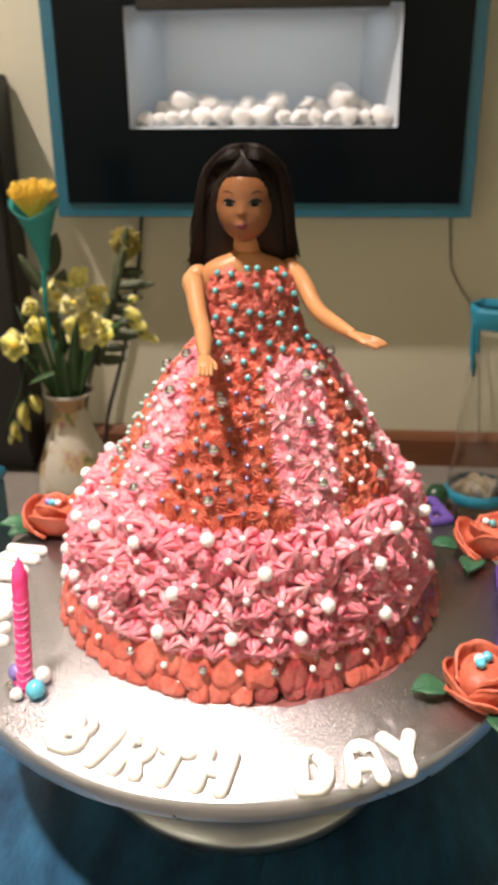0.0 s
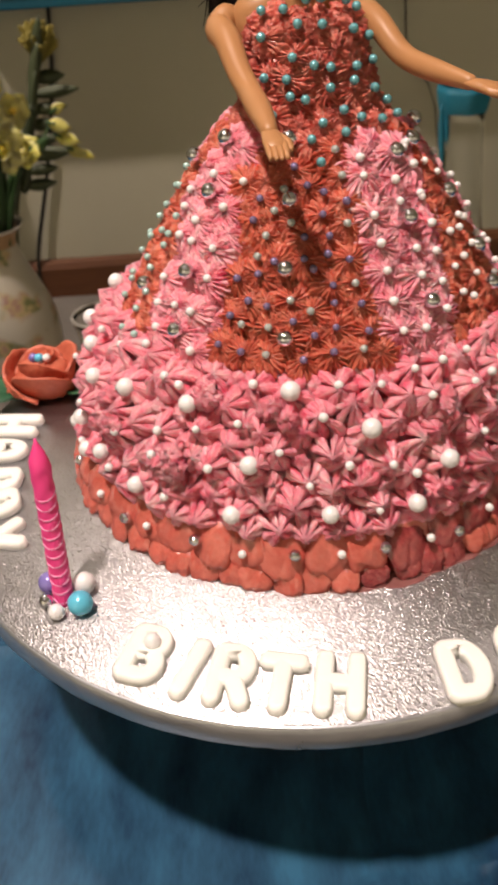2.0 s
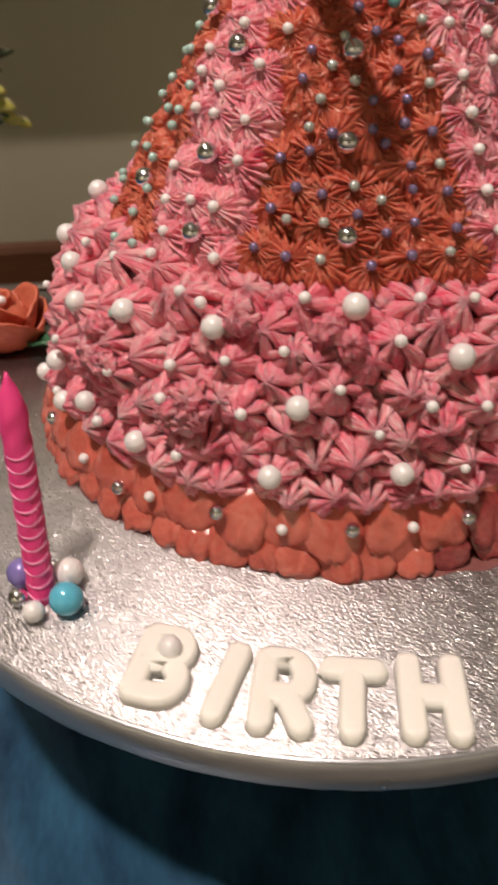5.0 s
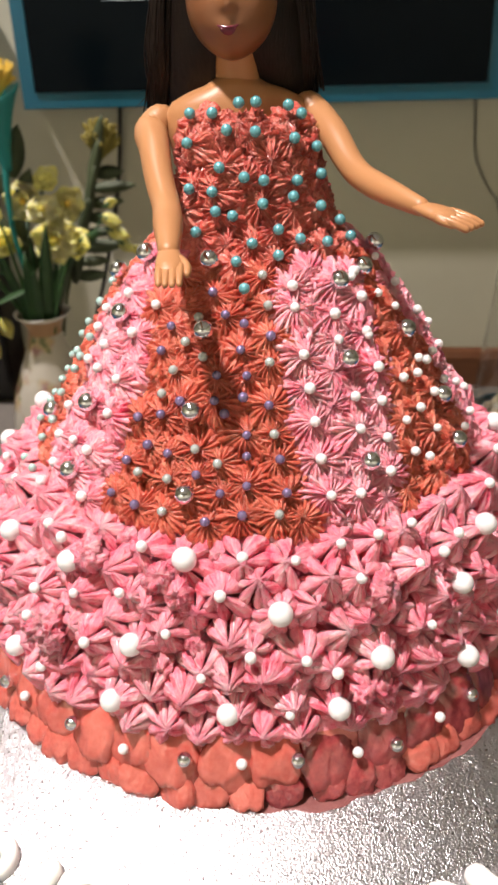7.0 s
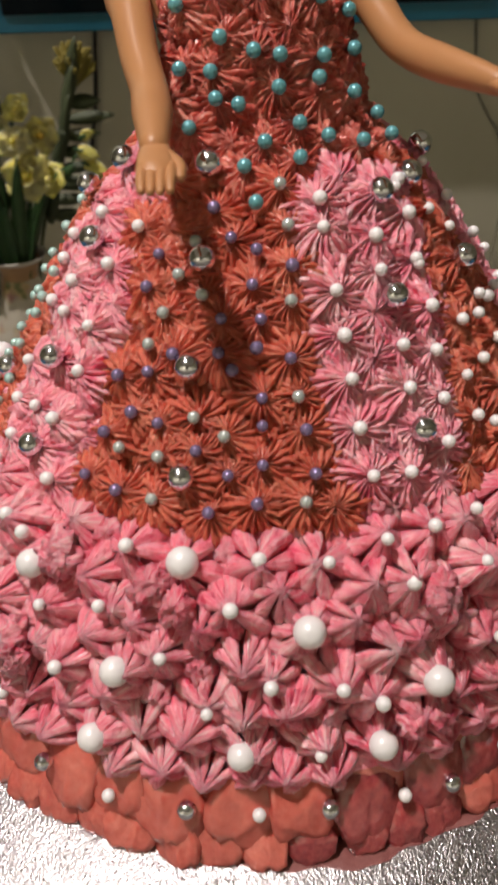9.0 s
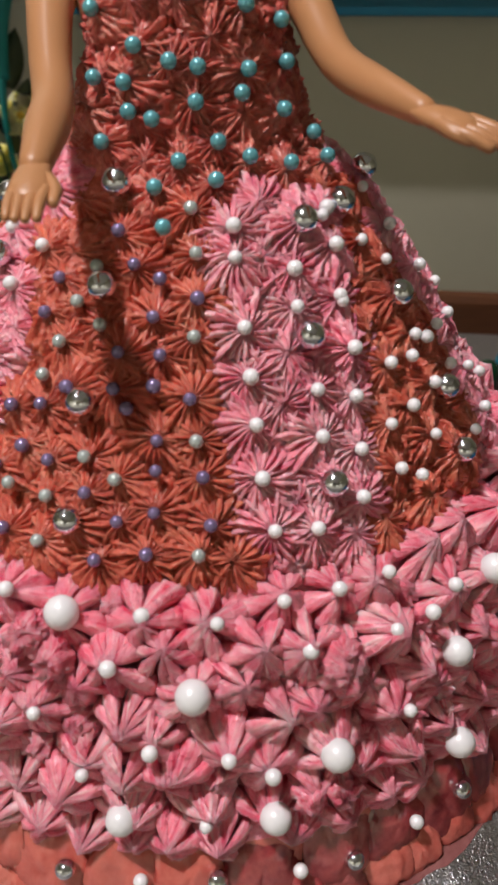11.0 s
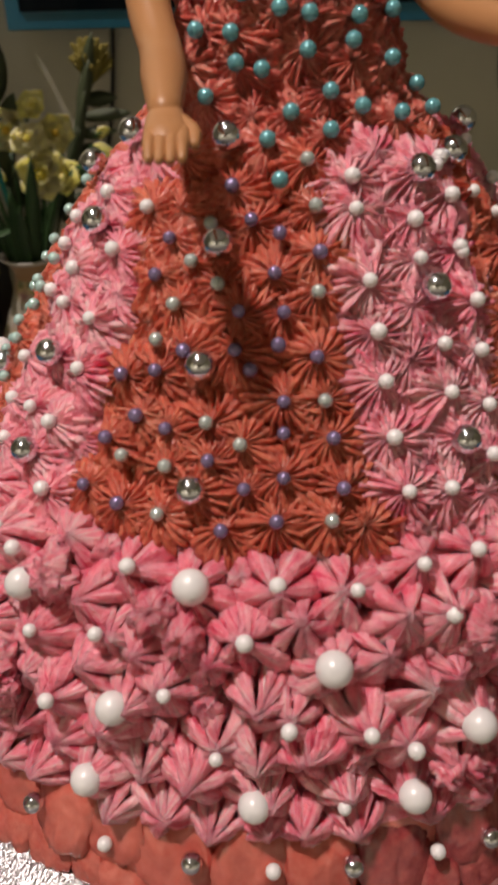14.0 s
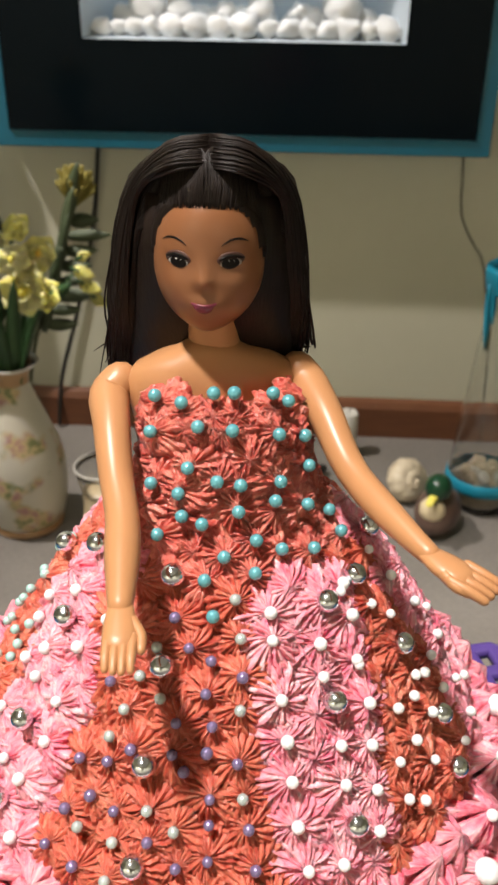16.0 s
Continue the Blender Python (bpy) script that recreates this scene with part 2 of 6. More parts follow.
def foil():
    """Embossed silver foil: small worm-like dimples, bright and worn."""
    m, nodes, links, b = material("embossed_silver_foil", (0.48, 0.48, 0.50), 0.2, 1.0)
    tex = nodes.new("ShaderNodeTexCoord")
    warp = nodes.new("ShaderNodeTexNoise")
    warp.inputs["Scale"].default_value = 160
    links.new(tex.outputs["Object"], warp.inputs["Vector"])
    mixv = nodes.new("ShaderNodeVectorMath")
    mixv.operation = "MULTIPLY_ADD"
    mixv.inputs[1].default_value = (0.003, 0.003, 0.003)
    links.new(warp.outputs["Color"], mixv.inputs[0])
    links.new(tex.outputs["Object"], mixv.inputs[2])
    v = nodes.new("ShaderNodeTexVoronoi")
    v.feature = "SMOOTH_F1"
    v.inputs["Scale"].default_value = 1900
    links.new(mixv.outputs[0], v.inputs["Vector"])
    n = nodes.new("ShaderNodeTexNoise")
    n.inputs["Scale"].default_value = 1250
    n.inputs["Detail"].default_value = 3
    links.new(tex.outputs["Object"], n.inputs["Vector"])
    add = nodes.new("ShaderNodeMath")
    add.operation = "MULTIPLY_ADD"
    add.inputs[1].default_value = 0.7
    links.new(n.outputs["Fac"], add.inputs[0])
    links.new(v.outputs["Distance"], add.inputs[2])
    bp = nodes.new("ShaderNodeBump")
    bp.inputs["Strength"].default_value, bp.inputs["Distance"].default_value = 0.80, 0.00027
    links.new(add.outputs[0], bp.inputs["Height"])
    links.new(bp.outputs[0], b.inputs["Normal"])
    n2 = nodes.new("ShaderNodeTexNoise")
    n2.inputs["Scale"].default_value = 1100
    links.new(tex.outputs["Object"], n2.inputs["Vector"])
    r = nodes.new("ShaderNodeMath")
    r.operation = "MULTIPLY_ADD"
    r.inputs[1].default_value, r.inputs[2].default_value = 0.36, 0.14
    links.new(n2.outputs["Fac"], r.inputs[0])
    links.new(r.outputs[0], b.inputs["Roughness"])
    return m


FOIL = foil()
RIM_FOIL = textured("wrinkled_silver_foil", (0.49, 0.52, 0.56), (0.62, 0.65, 0.69), 0.30, 0.84, scales=((60, 1.0), (300, 0.4)), bump=0.14, bump_scale=330, bump_dist=0.0004, rough_var=0.14)
ALU = textured("brushed_aluminium", (0.40, 0.45, 0.50), (0.52, 0.57, 0.63), 0.35, 1.0, scales=((40, 0.8),), bump=0.05, bump_scale=500, bump_dist=0.0003)
SATIN = textured("blue_satin", (0.004, 0.022, 0.056), (0.028, 0.132, 0.235), 0.36, spec=0.28, scales=((9, 1.7), (34, 1.8), (260, 0.5)), bump=0.18, bump_scale=420, bump_dist=0.0006, stretch=(1.7, 0.6, 1))
SATIN.node_tree.nodes["Principled BSDF"].inputs["Sheen Weight"].default_value = 0.03
BLACK_TABLE = textured("black_lacquer", (0.006, 0.006, 0.007), (0.013, 0.012, 0.012), 0.3, scales=((15, 1.0),), rough_var=0.15)
# pale colour for the highlight along the black table's edge
EDGE_HIGHLIGHT = textured("painted_edge_highlight", (0.40, 0.38, 0.35), (0.55, 0.52, 0.48), 0.4, scales=((30, 1.0),))
WALL = textured("cream_wall_paint", (0.55, 0.54, 0.42), (0.61, 0.60, 0.48), 0.8, spec=0.2, scales=((2.5, 1.0), (60, 0.4)), bump=0.12, bump_scale=250, bump_dist=0.001)
CEIL = textured("white_ceiling_paint", (0.74, 0.72, 0.68), (0.80, 0.78, 0.74), 0.85, spec=0.2, scales=((3, 1.0),))
FLOOR = textured("grey_floor", (0.15, 0.136, 0.118), (0.24, 0.22, 0.195), 0.7, spec=0.25, scales=((9, 1.0), (180, 0.9)), bump=0.3, bump_scale=400, bump_dist=0.002)
OAK = textured("stained_wood", (0.10, 0.035, 0.014), (0.20, 0.075, 0.03), 0.42, scales=((6, 1.0), (40, 0.8)), stretch=(0.5, 4, 4), bump=0.1, bump_scale=60, bump_dist=0.001)
BLACK_GLASS = textured("black_glass", (0.002, 0.004, 0.006), (0.004, 0.008, 0.011), 0.14, spec=0.06, scales=((5, 1.0),), rough_var=0.06)
TEAL = textured("teal_trim", (0.002, 0.10, 0.17), (0.005, 0.15, 0.24), 0.35, scales=((8, 1.0), (90, 0.4)))
NICHE = textured("white_enamel", (0.53, 0.60, 0.66), (0.60, 0.67, 0.73), 0.4, scales=((6, 1.0),))
PEBBLE = textured("white_marble_pebble", (0.70, 0.71, 0.71), (0.86, 0.87, 0.88), 0.5, scales=((25, 1.2), (140, 0.8)), bump=0.25, bump_scale=90, bump_dist=0.002, spread=0.3)
BLACK = textured("matt_black", (0.006, 0.006, 0.006), (0.014, 0.013, 0.012), 0.45, scales=((12, 1.0),))


# ---- builders ----
def bm_object(name, bm, mats, smooth=True):
    mesh = bpy.data.meshes.new(name)
    bmesh.ops.recalc_face_normals(bm, faces=bm.faces)
    bm.to_mesh(mesh)
    bm.free()
    for mt in mats if isinstance(mats, (list, tuple)) else [mats]:
        mesh.materials.append(mt)
    if smooth:
        for p in mesh.polygons:
            p.use_smooth = True
    return mesh


def part(name, bm, mats, parent=None, label="", smooth=True):
    ob = new(name, bm_object(name, bm, mats, smooth) if isinstance(bm, bmesh.types.BMesh) else bm)
    ob.parent = parent
    return tagged(ob, label)


def thing(name, x, y, z, label, category, group="", kind="", rz=0.0):
    ob = new(name)
    ob.empty_display_size = 0.02
    ob.matrix_basis = pose(x, y, z, 0, 0, rz)
    return tagged(ob, label, category, group, kind)


def add_box(bm, lo, hi, bevel=0.0, mat=0):
    v = [bm.verts.new((x, y, z)) for x in (lo[0], hi[0]) for y in (lo[1], hi[1]) for z in (lo[2], hi[2])]
    fs = [bm.faces.new([v[i] for i in q]) for q in ((0, 1, 3, 2), (4, 6, 7, 5), (0, 4, 5, 1), (2, 3, 7, 6), (0, 2, 6, 4), (1, 5, 7, 3))]
    for f in fs:
        f.material_index = mat
    if bevel:
        es = {e for f in fs for e in f.edges}
        bmesh.ops.bevel(bm, geom=list(es), offset=bevel, segments=2, affect="EDGES", material=mat)
    return bm


def box(lo, hi, bevel=0.0):
    return add_box(bmesh.new(), lo, hi, bevel)


def add_rings(bm, rings, close=True, cap=True, mat=0):
    """Skins a row of rings of points."""
    loops = [[bm.verts.new(p) for p in ring] for ring in rings]
    n = len(loops[0])
    for a, b in zip(loops, loops[1:]):
        for i in range(n if close else n - 1):
            j = (i + 1) % n
            bm.faces.new((a[i], a[j], b[j], b[i])).material_index = mat
    if cap:
        bm.faces.new(loops[0][::-1]).material_index = mat
        bm.faces.new(loops[-1]).material_index = mat
    return bm


def lathe(profile, segments=48, cap=True, bm=None, mat=0, wobble=None, at=(0, 0, 0)):
    bm = bm or bmesh.new()
    rings = []
    for r, z in profile:
        ring = []
        for i in range(segments):
            a = 2 * math.pi * i / segments
            k = r + (wobble(a, z) if wobble else 0.0)
            ring.append((at[0] + k * math.cos(a), at[1] + k * math.sin(a), at[2] + z))
        rings.append(ring)
    return add_rings(bm, rings, cap=cap, mat=mat)


def smooth_path(points, steps=4):
    """Catmull-Rom through points of any size (all their numbers are carried along)."""
    pts = [np.array(p, float) for p in points]
    pts = [2 * pts[0] - pts[1], *pts, 2 * pts[-1] - pts[-2]]
    out = []
    for a, b, c, d in zip(pts, pts[1:], pts[2:], pts[3:]):
        for k in range(steps):
            t = k / steps
            out.append(0.5 * (2 * b + (c - a) * t + (2 * a - 5 * b + 4 * c - d) * t * t + (3 * b - a - 3 * c + d) * t**3))
    return out + [pts[-2]]


def add_tube(bm, points, segments=8, mat=0, flat=1.0, up=(0, 0, 1), steps=4, ends=True):
    """A round or flattened tube along (x, y, z, radius) points."""
    path = smooth_path(points, steps) if steps > 1 else [np.array(p, float) for p in points]
    if ends:
        a, b = path[0], path[-1]
        da, db = path[1][:3] - a[:3], b[:3] - path[-2][:3]
        da, db = da / (np.linalg.norm(da) + 1e-12), db / (np.linalg.norm(db) + 1e-12)
        path = [np.r_[a[:3] - da * a[3] * 0.8, a[3] * 0.35], np.r_[a[:3] - da * a[3] * 0.45, a[3] * 0.8], *path, np.r_[b[:3] + db * b[3] * 0.45, b[3] * 0.8], np.r_[b[:3] + db * b[3] * 0.8, b[3] * 0.35]]
    rings = []
    for i, p in enumerate(path):
        d = Vector(path[min(i + 1, len(path) - 1)][:3] - path[max(i - 1, 0)][:3]).normalized()
        s = d.cross(Vector(up))
        if s.length < 1e-3:
            s = d.cross(Vector((0, 1, 0)))
        s.normalize()
        n = s.cross(d)
        rings.append([Vector(p[:3]) + float(p[3]) * (math.cos(2 * math.pi * k / segments) * s + flat * math.sin(2 * math.pi * k / segments) * n) for k in range(segments)])
    return add_rings(bm, rings, mat=mat)


def add_ball(bm, centre, radii, u=16, v=10, mat=0, shape=None):
    rings = []
    for j in range(1, v):
        b = math.pi * j / v - math.pi / 2
        ring = []
        for i in range(u):
            a = 2 * math.pi * i / u
            p = Vector((math.cos(b) * math.cos(a), math.cos(b) * math.sin(a), math.sin(b)))
            if shape:
                p = shape(p)
            ring.append((centre[0] + radii[0] * p.x, centre[1] + radii[1] * p.y, centre[2] + radii[2] * p.z))
        rings.append(ring)
    return add_rings(bm, rings, mat=mat)


def ball_mesh(name, mat, u=20, v=12):
    return bm_object(name, add_ball(bmesh.new(), (0, 0, 0), (1, 1, 1), u, v), mat)


# ---- the room ----
WY = 1.17  # the back wall's face
FX0, FX1, FZ0, FZ1 = -0.415, 0.292, BZ + 0.036, BZ + 0.515
NX0, NX1, NZ0, NZ1 = -0.279, 0.161, BZ + 0.180, BZ + 0.362

bm = bmesh.new()
add_box(bm, (-2.2, WY, -0.1), (NX0, WY + 0.15, 2.4))
add_box(bm, (NX1, WY, -0.1), (2.2, WY + 0.15, 2.4))
add_box(bm, (NX0, WY, -0.1), (NX1, WY + 0.15, NZ0))
add_box(bm, (NX0, WY, NZ1), (NX1, WY + 0.15, 2.4))
tagged(part("wall_north", bm, WALL, smooth=False), "cream painted plaster wall behind the fireplace", "wall", kind="structure")
tagged(part("wall_south", box((-2.2, -2.75, -0.1), (2.2, -2.6, 2.4)), WALL, smooth=False), "plain cream painted wall", "wall", kind="structure")
tagged(part("wall_west", box((-2.35, -2.75, -0.1), (-2.2, WY + 0.15, 2.4)), WALL, smooth=False), "plain cream painted wall", "wall", kind="structure")
tagged(part("wall_east", box((2.2, -2.75, -0.1), (2.35, WY + 0.15, 2.4)), WALL, smooth=False), "plain cream painted wall", "wall", kind="structure")
tagged(part("floor", box((-2.2, -2.6, -0.1), (2.2, WY, 0.0)), FLOOR, smooth=False), "grey carpet floor in front of the wall", "floor", kind="structure")
tagged(part("ceiling", box((-2.35, -2.75, 2.4), (2.35, WY + 0.15, 2.5)), CEIL, smooth=False), "plain white ceiling", "ceiling", kind="structure")
bm = bmesh.new()
add_rings(bm, [[(x, WY - 0.001, 0), (x, WY - 0.018, 0), (x, WY - 0.018, 0.054), (x, WY - 0.012, 0.064), (x, WY - 0.004, 0.068), (x, WY - 0.001, 0.068)] for x in (-2.19, 2.19)])
tagged(part("baseboard", bm, OAK, smooth=False), "reddish brown stained wooden skirting board", "skirting board", kind="structure")


# ---- the wall fire ----
def frame_bm(x0, x1, z0, z1, ix0, ix1, iz0, iz1, y0, y1, bevel=0.002):
    """A flat ring round an opening, in one piece."""
    bm = bmesh.new()
    loops = [[bm.verts.new(p) for p in ((a, y, c), (b, y, c), (b, y, d), (a, y, d))] for a, b, c, d, y in ((x0, x1, z0, z1, y1), (x0, x1, z0, z1, y0), (ix0, ix1, iz0, iz1, y0), (ix0, ix1, iz0, iz1, y1))]
    for p, q in zip(loops, loops[1:] + loops[:1]):
        for i in range(4):
            j = (i + 1) % 4
            bm.faces.new((p[i], p[j], q[j], q[i]))
    bmesh.ops.bevel(bm, geom=[e for e in bm.edges if abs(e.verts[0].co.y - y0) < 1e-6 and abs(e.verts[1].co.y - y0) < 1e-6 and not (e.verts[0] in loops[1] and e.verts[1] in loops[2]) and not (e.verts[0] in loops[2] and e.verts[1] in loops[1])], offset=bevel, segments=2, affect="EDGES")
    return bm


fire = thing("wall_fireplace", (FX0 + FX1) / 2, WY, BZ, "black glass wall fire with a teal surround and white niche", "fireplace")
inv = Matrix.Translation((-(FX0 + FX1) / 2, -WY, -BZ))


def fire_part(name, bm, mat, label="", smooth=False):
    bm.transform(inv)
    return part(name, bm, mat, fire, label, smooth)


FY = 1.095
fire_part("surround", frame_bm(FX0, FX1, FZ0, FZ1, FX0 + 0.022, FX1 - 0.022, FZ0 + 0.024, FZ1 - 0.022, FY, WY - 0.001), TEAL, "teal painted surround")
fire_part("glass_panel", frame_bm(FX0 + 0.022, FX1 - 0.022, FZ0 + 0.024, FZ1 - 0.022, NX0, NX1, NZ0, NZ1, FY - 0.004, FY + 0.02, 0.001), BLACK_GLASS, "glossy black glass front")
bm = bmesh.new()
bx0, bx1, bz0, bz1, by = NX0 + 0.040, NX1 - 0.056, NZ0 + 0.016, NZ1 - 0.004, WY + 0.06
front = [bm.verts.new(p) for p in ((NX0, FY, NZ0), (NX1, FY, NZ0), (NX1, FY, NZ1), (NX0, FY, NZ1))]
back = [bm.verts.new(p) for p in ((bx0, by, bz0), (bx1, by, bz0), (bx1, by, bz1), (bx0, by, bz1))]
for i in range(4):
    bm.faces.new((front[i], front[(i + 1) % 4], back[(i + 1) % 4], back[i]))
bm.faces.new(back)
bm.normal_update()
bmesh.ops.solidify(bm, geom=bm.faces[:], thickness=0.003)
fire_part("niche", bm, NICHE, "white enamelled niche with slanted sides")
fire_part("top_lip", box((NX0 + 0.02, FY - 0.006, NZ1 - 0.006), (NX1 - 0.02, FY + 0.03, NZ1 + 0.012), 0.002), BLACK, "black metal lip")


def pebble_bm(seed):
    def shape(p):
        q = p + Vector((seed * 7.1, seed * 3.3, seed))
        return p * (1 + 0.40 * noise.noise(q * 1.1) + 0.16 * noise.noise(q * 2.6))

    return add_ball(bmesh.new(), (0, 0, 0), (1, 1, 1), 14, 9, shape=shape)


PEBBLES = [bm_object("pebble", pebble_bm(s), PEBBLE) for s in range(6)]
rng = random.Random(4)


def pebble(x, y, z, r, rz):
    ob = new("pebble", rng.choice(PEBBLES))
    ob.matrix_basis = pose(x, y, z, rng.uniform(-15, 15), rng.uniform(-15, 15), rz) @ Matrix.Diagonal((r, r * 0.85, r * 0.85, 1))
    return tagged(ob, "smooth white marble pebble lying in the fire niche", "pebble", "pebbles in the fireplace")


x = NX0 + 0.022
while x < NX1 - 0.016:
    r = rng.uniform(0.013, 0.021)
    pebble(x, FY + 0.026, NZ0 + 0.0075 + r * 0.42, r, rng.uniform(-40, 40))
    x += r * 1.7
for k in range(11):
    x = NX0 + 0.050 + k * 0.033 + rng.uniform(-0.009, 0.009)
    r = rng.uniform(0.014, 0.021)
    pebble(x, FY + 0.062, NZ0 + 0.016 + r * 0.5, r, rng.uniform(-40, 40))
for fx, r in ((0.19, 0.024), (0.29, 0.019), (0.44, 0.014), (0.67, 0.015), (0.80, 0.029), (0.55, 0.020)):
    pebble(NX0 + fx * (NX1 - NX0), FY + 0.052, NZ0 + 0.030 + 0.3 * r, r, rng.uniform(-30, 30))


# ---- the table and its cloth ----
TZ = BZ - 0.106  # the cloth's surface
table = thing("coffee_table", 0, 0, 0, "low black lacquered table with a highlight painted along its edge", "table")
part("tabletop", box((-0.62, -0.22, TZ - 0.034), (0.62, 0.158, TZ - 0.003), 0.003), BLACK_TABLE, table, smooth=False)
# the back edge's highlight, painted as a thin pale strip
part("edge_band", box((-0.62, 0.158, TZ - 0.034), (0.62, 0.1605, TZ - 0.0025)), EDGE_HIGHLIGHT, table, "pale strip painting the highlight on the table's back edge", smooth=False)
for lx in (-0.57, 0.57):
    for ly in (-0.18, 0.12):
        part("leg", box((lx - 0.025, ly - 0.025, 0), (lx + 0.025, ly + 0.025, TZ - 0.034), 0.003), BLACK_TABLE, table, smooth=False)


# the runner's creases: both ends, height, width
CREASES = [(0.036, -0.165, 0.095, -0.112, 0.008, 0.0055), (0.055, -0.172, 0.125, -0.105, 0.005, 0.006), (0.085, -0.165, 0.175, -0.07, 0.005, 0.005), (0.0, -0.18, 0.03, -0.12, 0.003, 0.005), (-0.09, -0.175, -0.02, -0.14, 0.003, 0.006), (-0.26, -0.16, -0.20, -0.02, 0.004, 0.008), (-0.34, 0.07, -0.22, 0.02, 0.003, 0.010), (0.18, -0.15, 0.33, -0.04, 0.006, 0.008)]


def cloth():
    """A satin runner with soft folds and a stitched hem."""
    bm = bmesh.new()
    nx, ny = 300, 100
    grid = []
    for i in range(nx + 1):
        row = []
        for j in range(ny + 1):
            u, v = i / nx, j / ny
            x = -0.60 + 1.20 * u
            y0 = -0.176 + 0.12 * x * (1 if x > 0 else 0.35)
            y1 = 0.096 + 0.01 * math.sin(9 * x)
            y = y0 + (y1 - y0) * v
            far = max(0.0, math.hypot(x, y * 0.9) - 0.12)
            lift = min(1.0, far / 0.08)
            z = 0.0045 * (0.5 + 0.5 * math.sin(34 * x + 17 * y + 2.6 * math.sin(9 * y + 4 * x))) ** 2 * lift
            z += 0.008 * max(0.0, noise.noise(Vector((x * 9, y * 6, 1.7)))) * lift
            z += 0.0008 * noise.noise(Vector((x * 45, y * 18, 4.0))) * lift
            for ax, ay, bx, by, h, w in CREASES:
                ex, ey = bx - ax, by - ay
                t = min(1.0, max(0.0, ((x - ax) * ex + (y - ay) * ey) / (ex * ex + ey * ey)))
                d = math.hypot(x - ax - t * ex + 0.004 * math.sin(40 * t), y - ay - t * ey)
                z += h * math.exp(-((d / w) ** 2)) * math.sin(math.pi * (0.1 + 0.8 * t))
            z += 0.0022 * math.exp(-((v - 0.0) / 0.02) ** 2) + 0.0022 * math.exp(-((1 - v) / 0.02) ** 2)
            row.append(bm.verts.new((x, y, TZ + z)))
        grid.append(row)
    for i in range(nx):
        for j in range(ny):
            bm.faces.new((grid[i][j], grid[i + 1][j], grid[i + 1][j + 1], grid[i][j + 1]))
    bm.normal_update()
    bmesh.ops.solidify(bm, geom=bm.faces[:], thickness=0.0015)
    return bm


runner = part("table_runner", cloth(), SATIN)


def flap():
    """The runner's folded-over end, with a straight hem."""
    bm = bmesh.new()
    nx, ny = 60, 44
    grid = []
    for i in range(nx + 1):
        row = []
        for j in range(ny + 1):
            u, v = i / nx, j / ny
            x = -0.45 + 0.50 * u
            y = -0.178 + 0.004 * u + v * (0.148 + 0.019 * u)
            z = 0.0042 + 0.0030 * noise.noise(Vector((x * 16, y * 9, 8.1))) + 0.0012 * noise.noise(Vector((x * 50, y * 14, 2.0)))
            z += 0.0012 * math.exp(-(((1 - v) / 0.03) ** 2))
            row.append(bm.verts.new((x, y, TZ + max(z, 0.0036) + 0.002 - 0.008 * max(0.0, u - 0.72) / 0.28)))
        grid.append(row)
    for i in range(nx):
        for j in range(ny):
            bm.faces.new((grid[i][j], grid[i + 1][j], grid[i + 1][j + 1], grid[i][j + 1]))
    bm.normal_update()
    bmesh.ops.solidify(bm, geom=bm.faces[:], thickness=0.0015)
    return bm


part("folded_end", flap(), SATIN, runner)
tagged(runner, "creased dark blue satin cloth laid over the black table", "tablecloth")

# ---- the turntable and the board ----
R_BOARD = 0.1524
stand = thing("cake_turntable", 0, 0, TZ, "round brushed aluminium cake turntable on the blue cloth", "cake stand")
H = BZ - 0.0115 - TZ
part("foot", lathe([(0.002, 0.002), (0.086, 0.002), (0.0885, 0.006), (0.087, 0.011), (0.078, 0.017), (0.05, 0.026), (0.03, 0.034), (0.026, 0.05), (0.002, 0.05)], 72), ALU, stand)
part("column", lathe([(0.002, 0.045), (0.024, 0.045), (0.024, H - 0.012), (0.002, H - 0.012)], 40), ALU, stand)
part("plate", lathe([(0.002, H - 0.014), (0.125, H - 0.014), (0.130, H - 0.010), (0.130, H - 0.004), (0.128, H), (0.002, H)], 96), ALU, stand)

board = thing("cake_board", 0, 0, BZ, "thick round cake board covered in embossed silver foil", "cake board")
part("top", lathe([(0.001, -0.001), (R_BOARD - 0.0016, -0.001), (R_BOARD - 0.0010, -0.0006), (R_BOARD - 0.0016, 0.0), (0.001, 0.0)], 180), FOIL, board)
bm = lathe([(R_BOARD - 0.003, -0.0115), (R_BOARD - 0.0008, -0.0112), (R_BOARD, -0.0098), (R_BOARD + 0.0002, -0.005), (R_BOARD - 0.0002, -0.0014), (R_BOARD - 0.0012, -0.0002), (R_BOARD - 0.004, -0.0012)], 240, wobble=lambda a, z: 0.00025 * noise.noise(Vector((60 * math.cos(a), 60 * math.sin(a), z * 500))))
part("rim", bm, RIM_FOIL, board, "wrinkled silver foil edge")

# ---- the cake ----
# the icing's middle line and radius, by height
CZS = [0.0, 0.055, 0.08, 0.13, 0.15, 0.18]
CXS = [0.004, 0.004, 0.008, 0.008, 0.0075, 0.0065]
CYS = [0.011, 0.011, 0.008, 0.008, 0.008, 0.010]
KZ = [0.0, 0.012, 0.022, 0.03, 0.045, 0.055, 0.066, 0.073, 0.08, 0.09, 0.1, 0.11, 0.12, 0.13, 0.138, 0.143, 0.147, 0.16, 0.172, 0.178, 0.184]
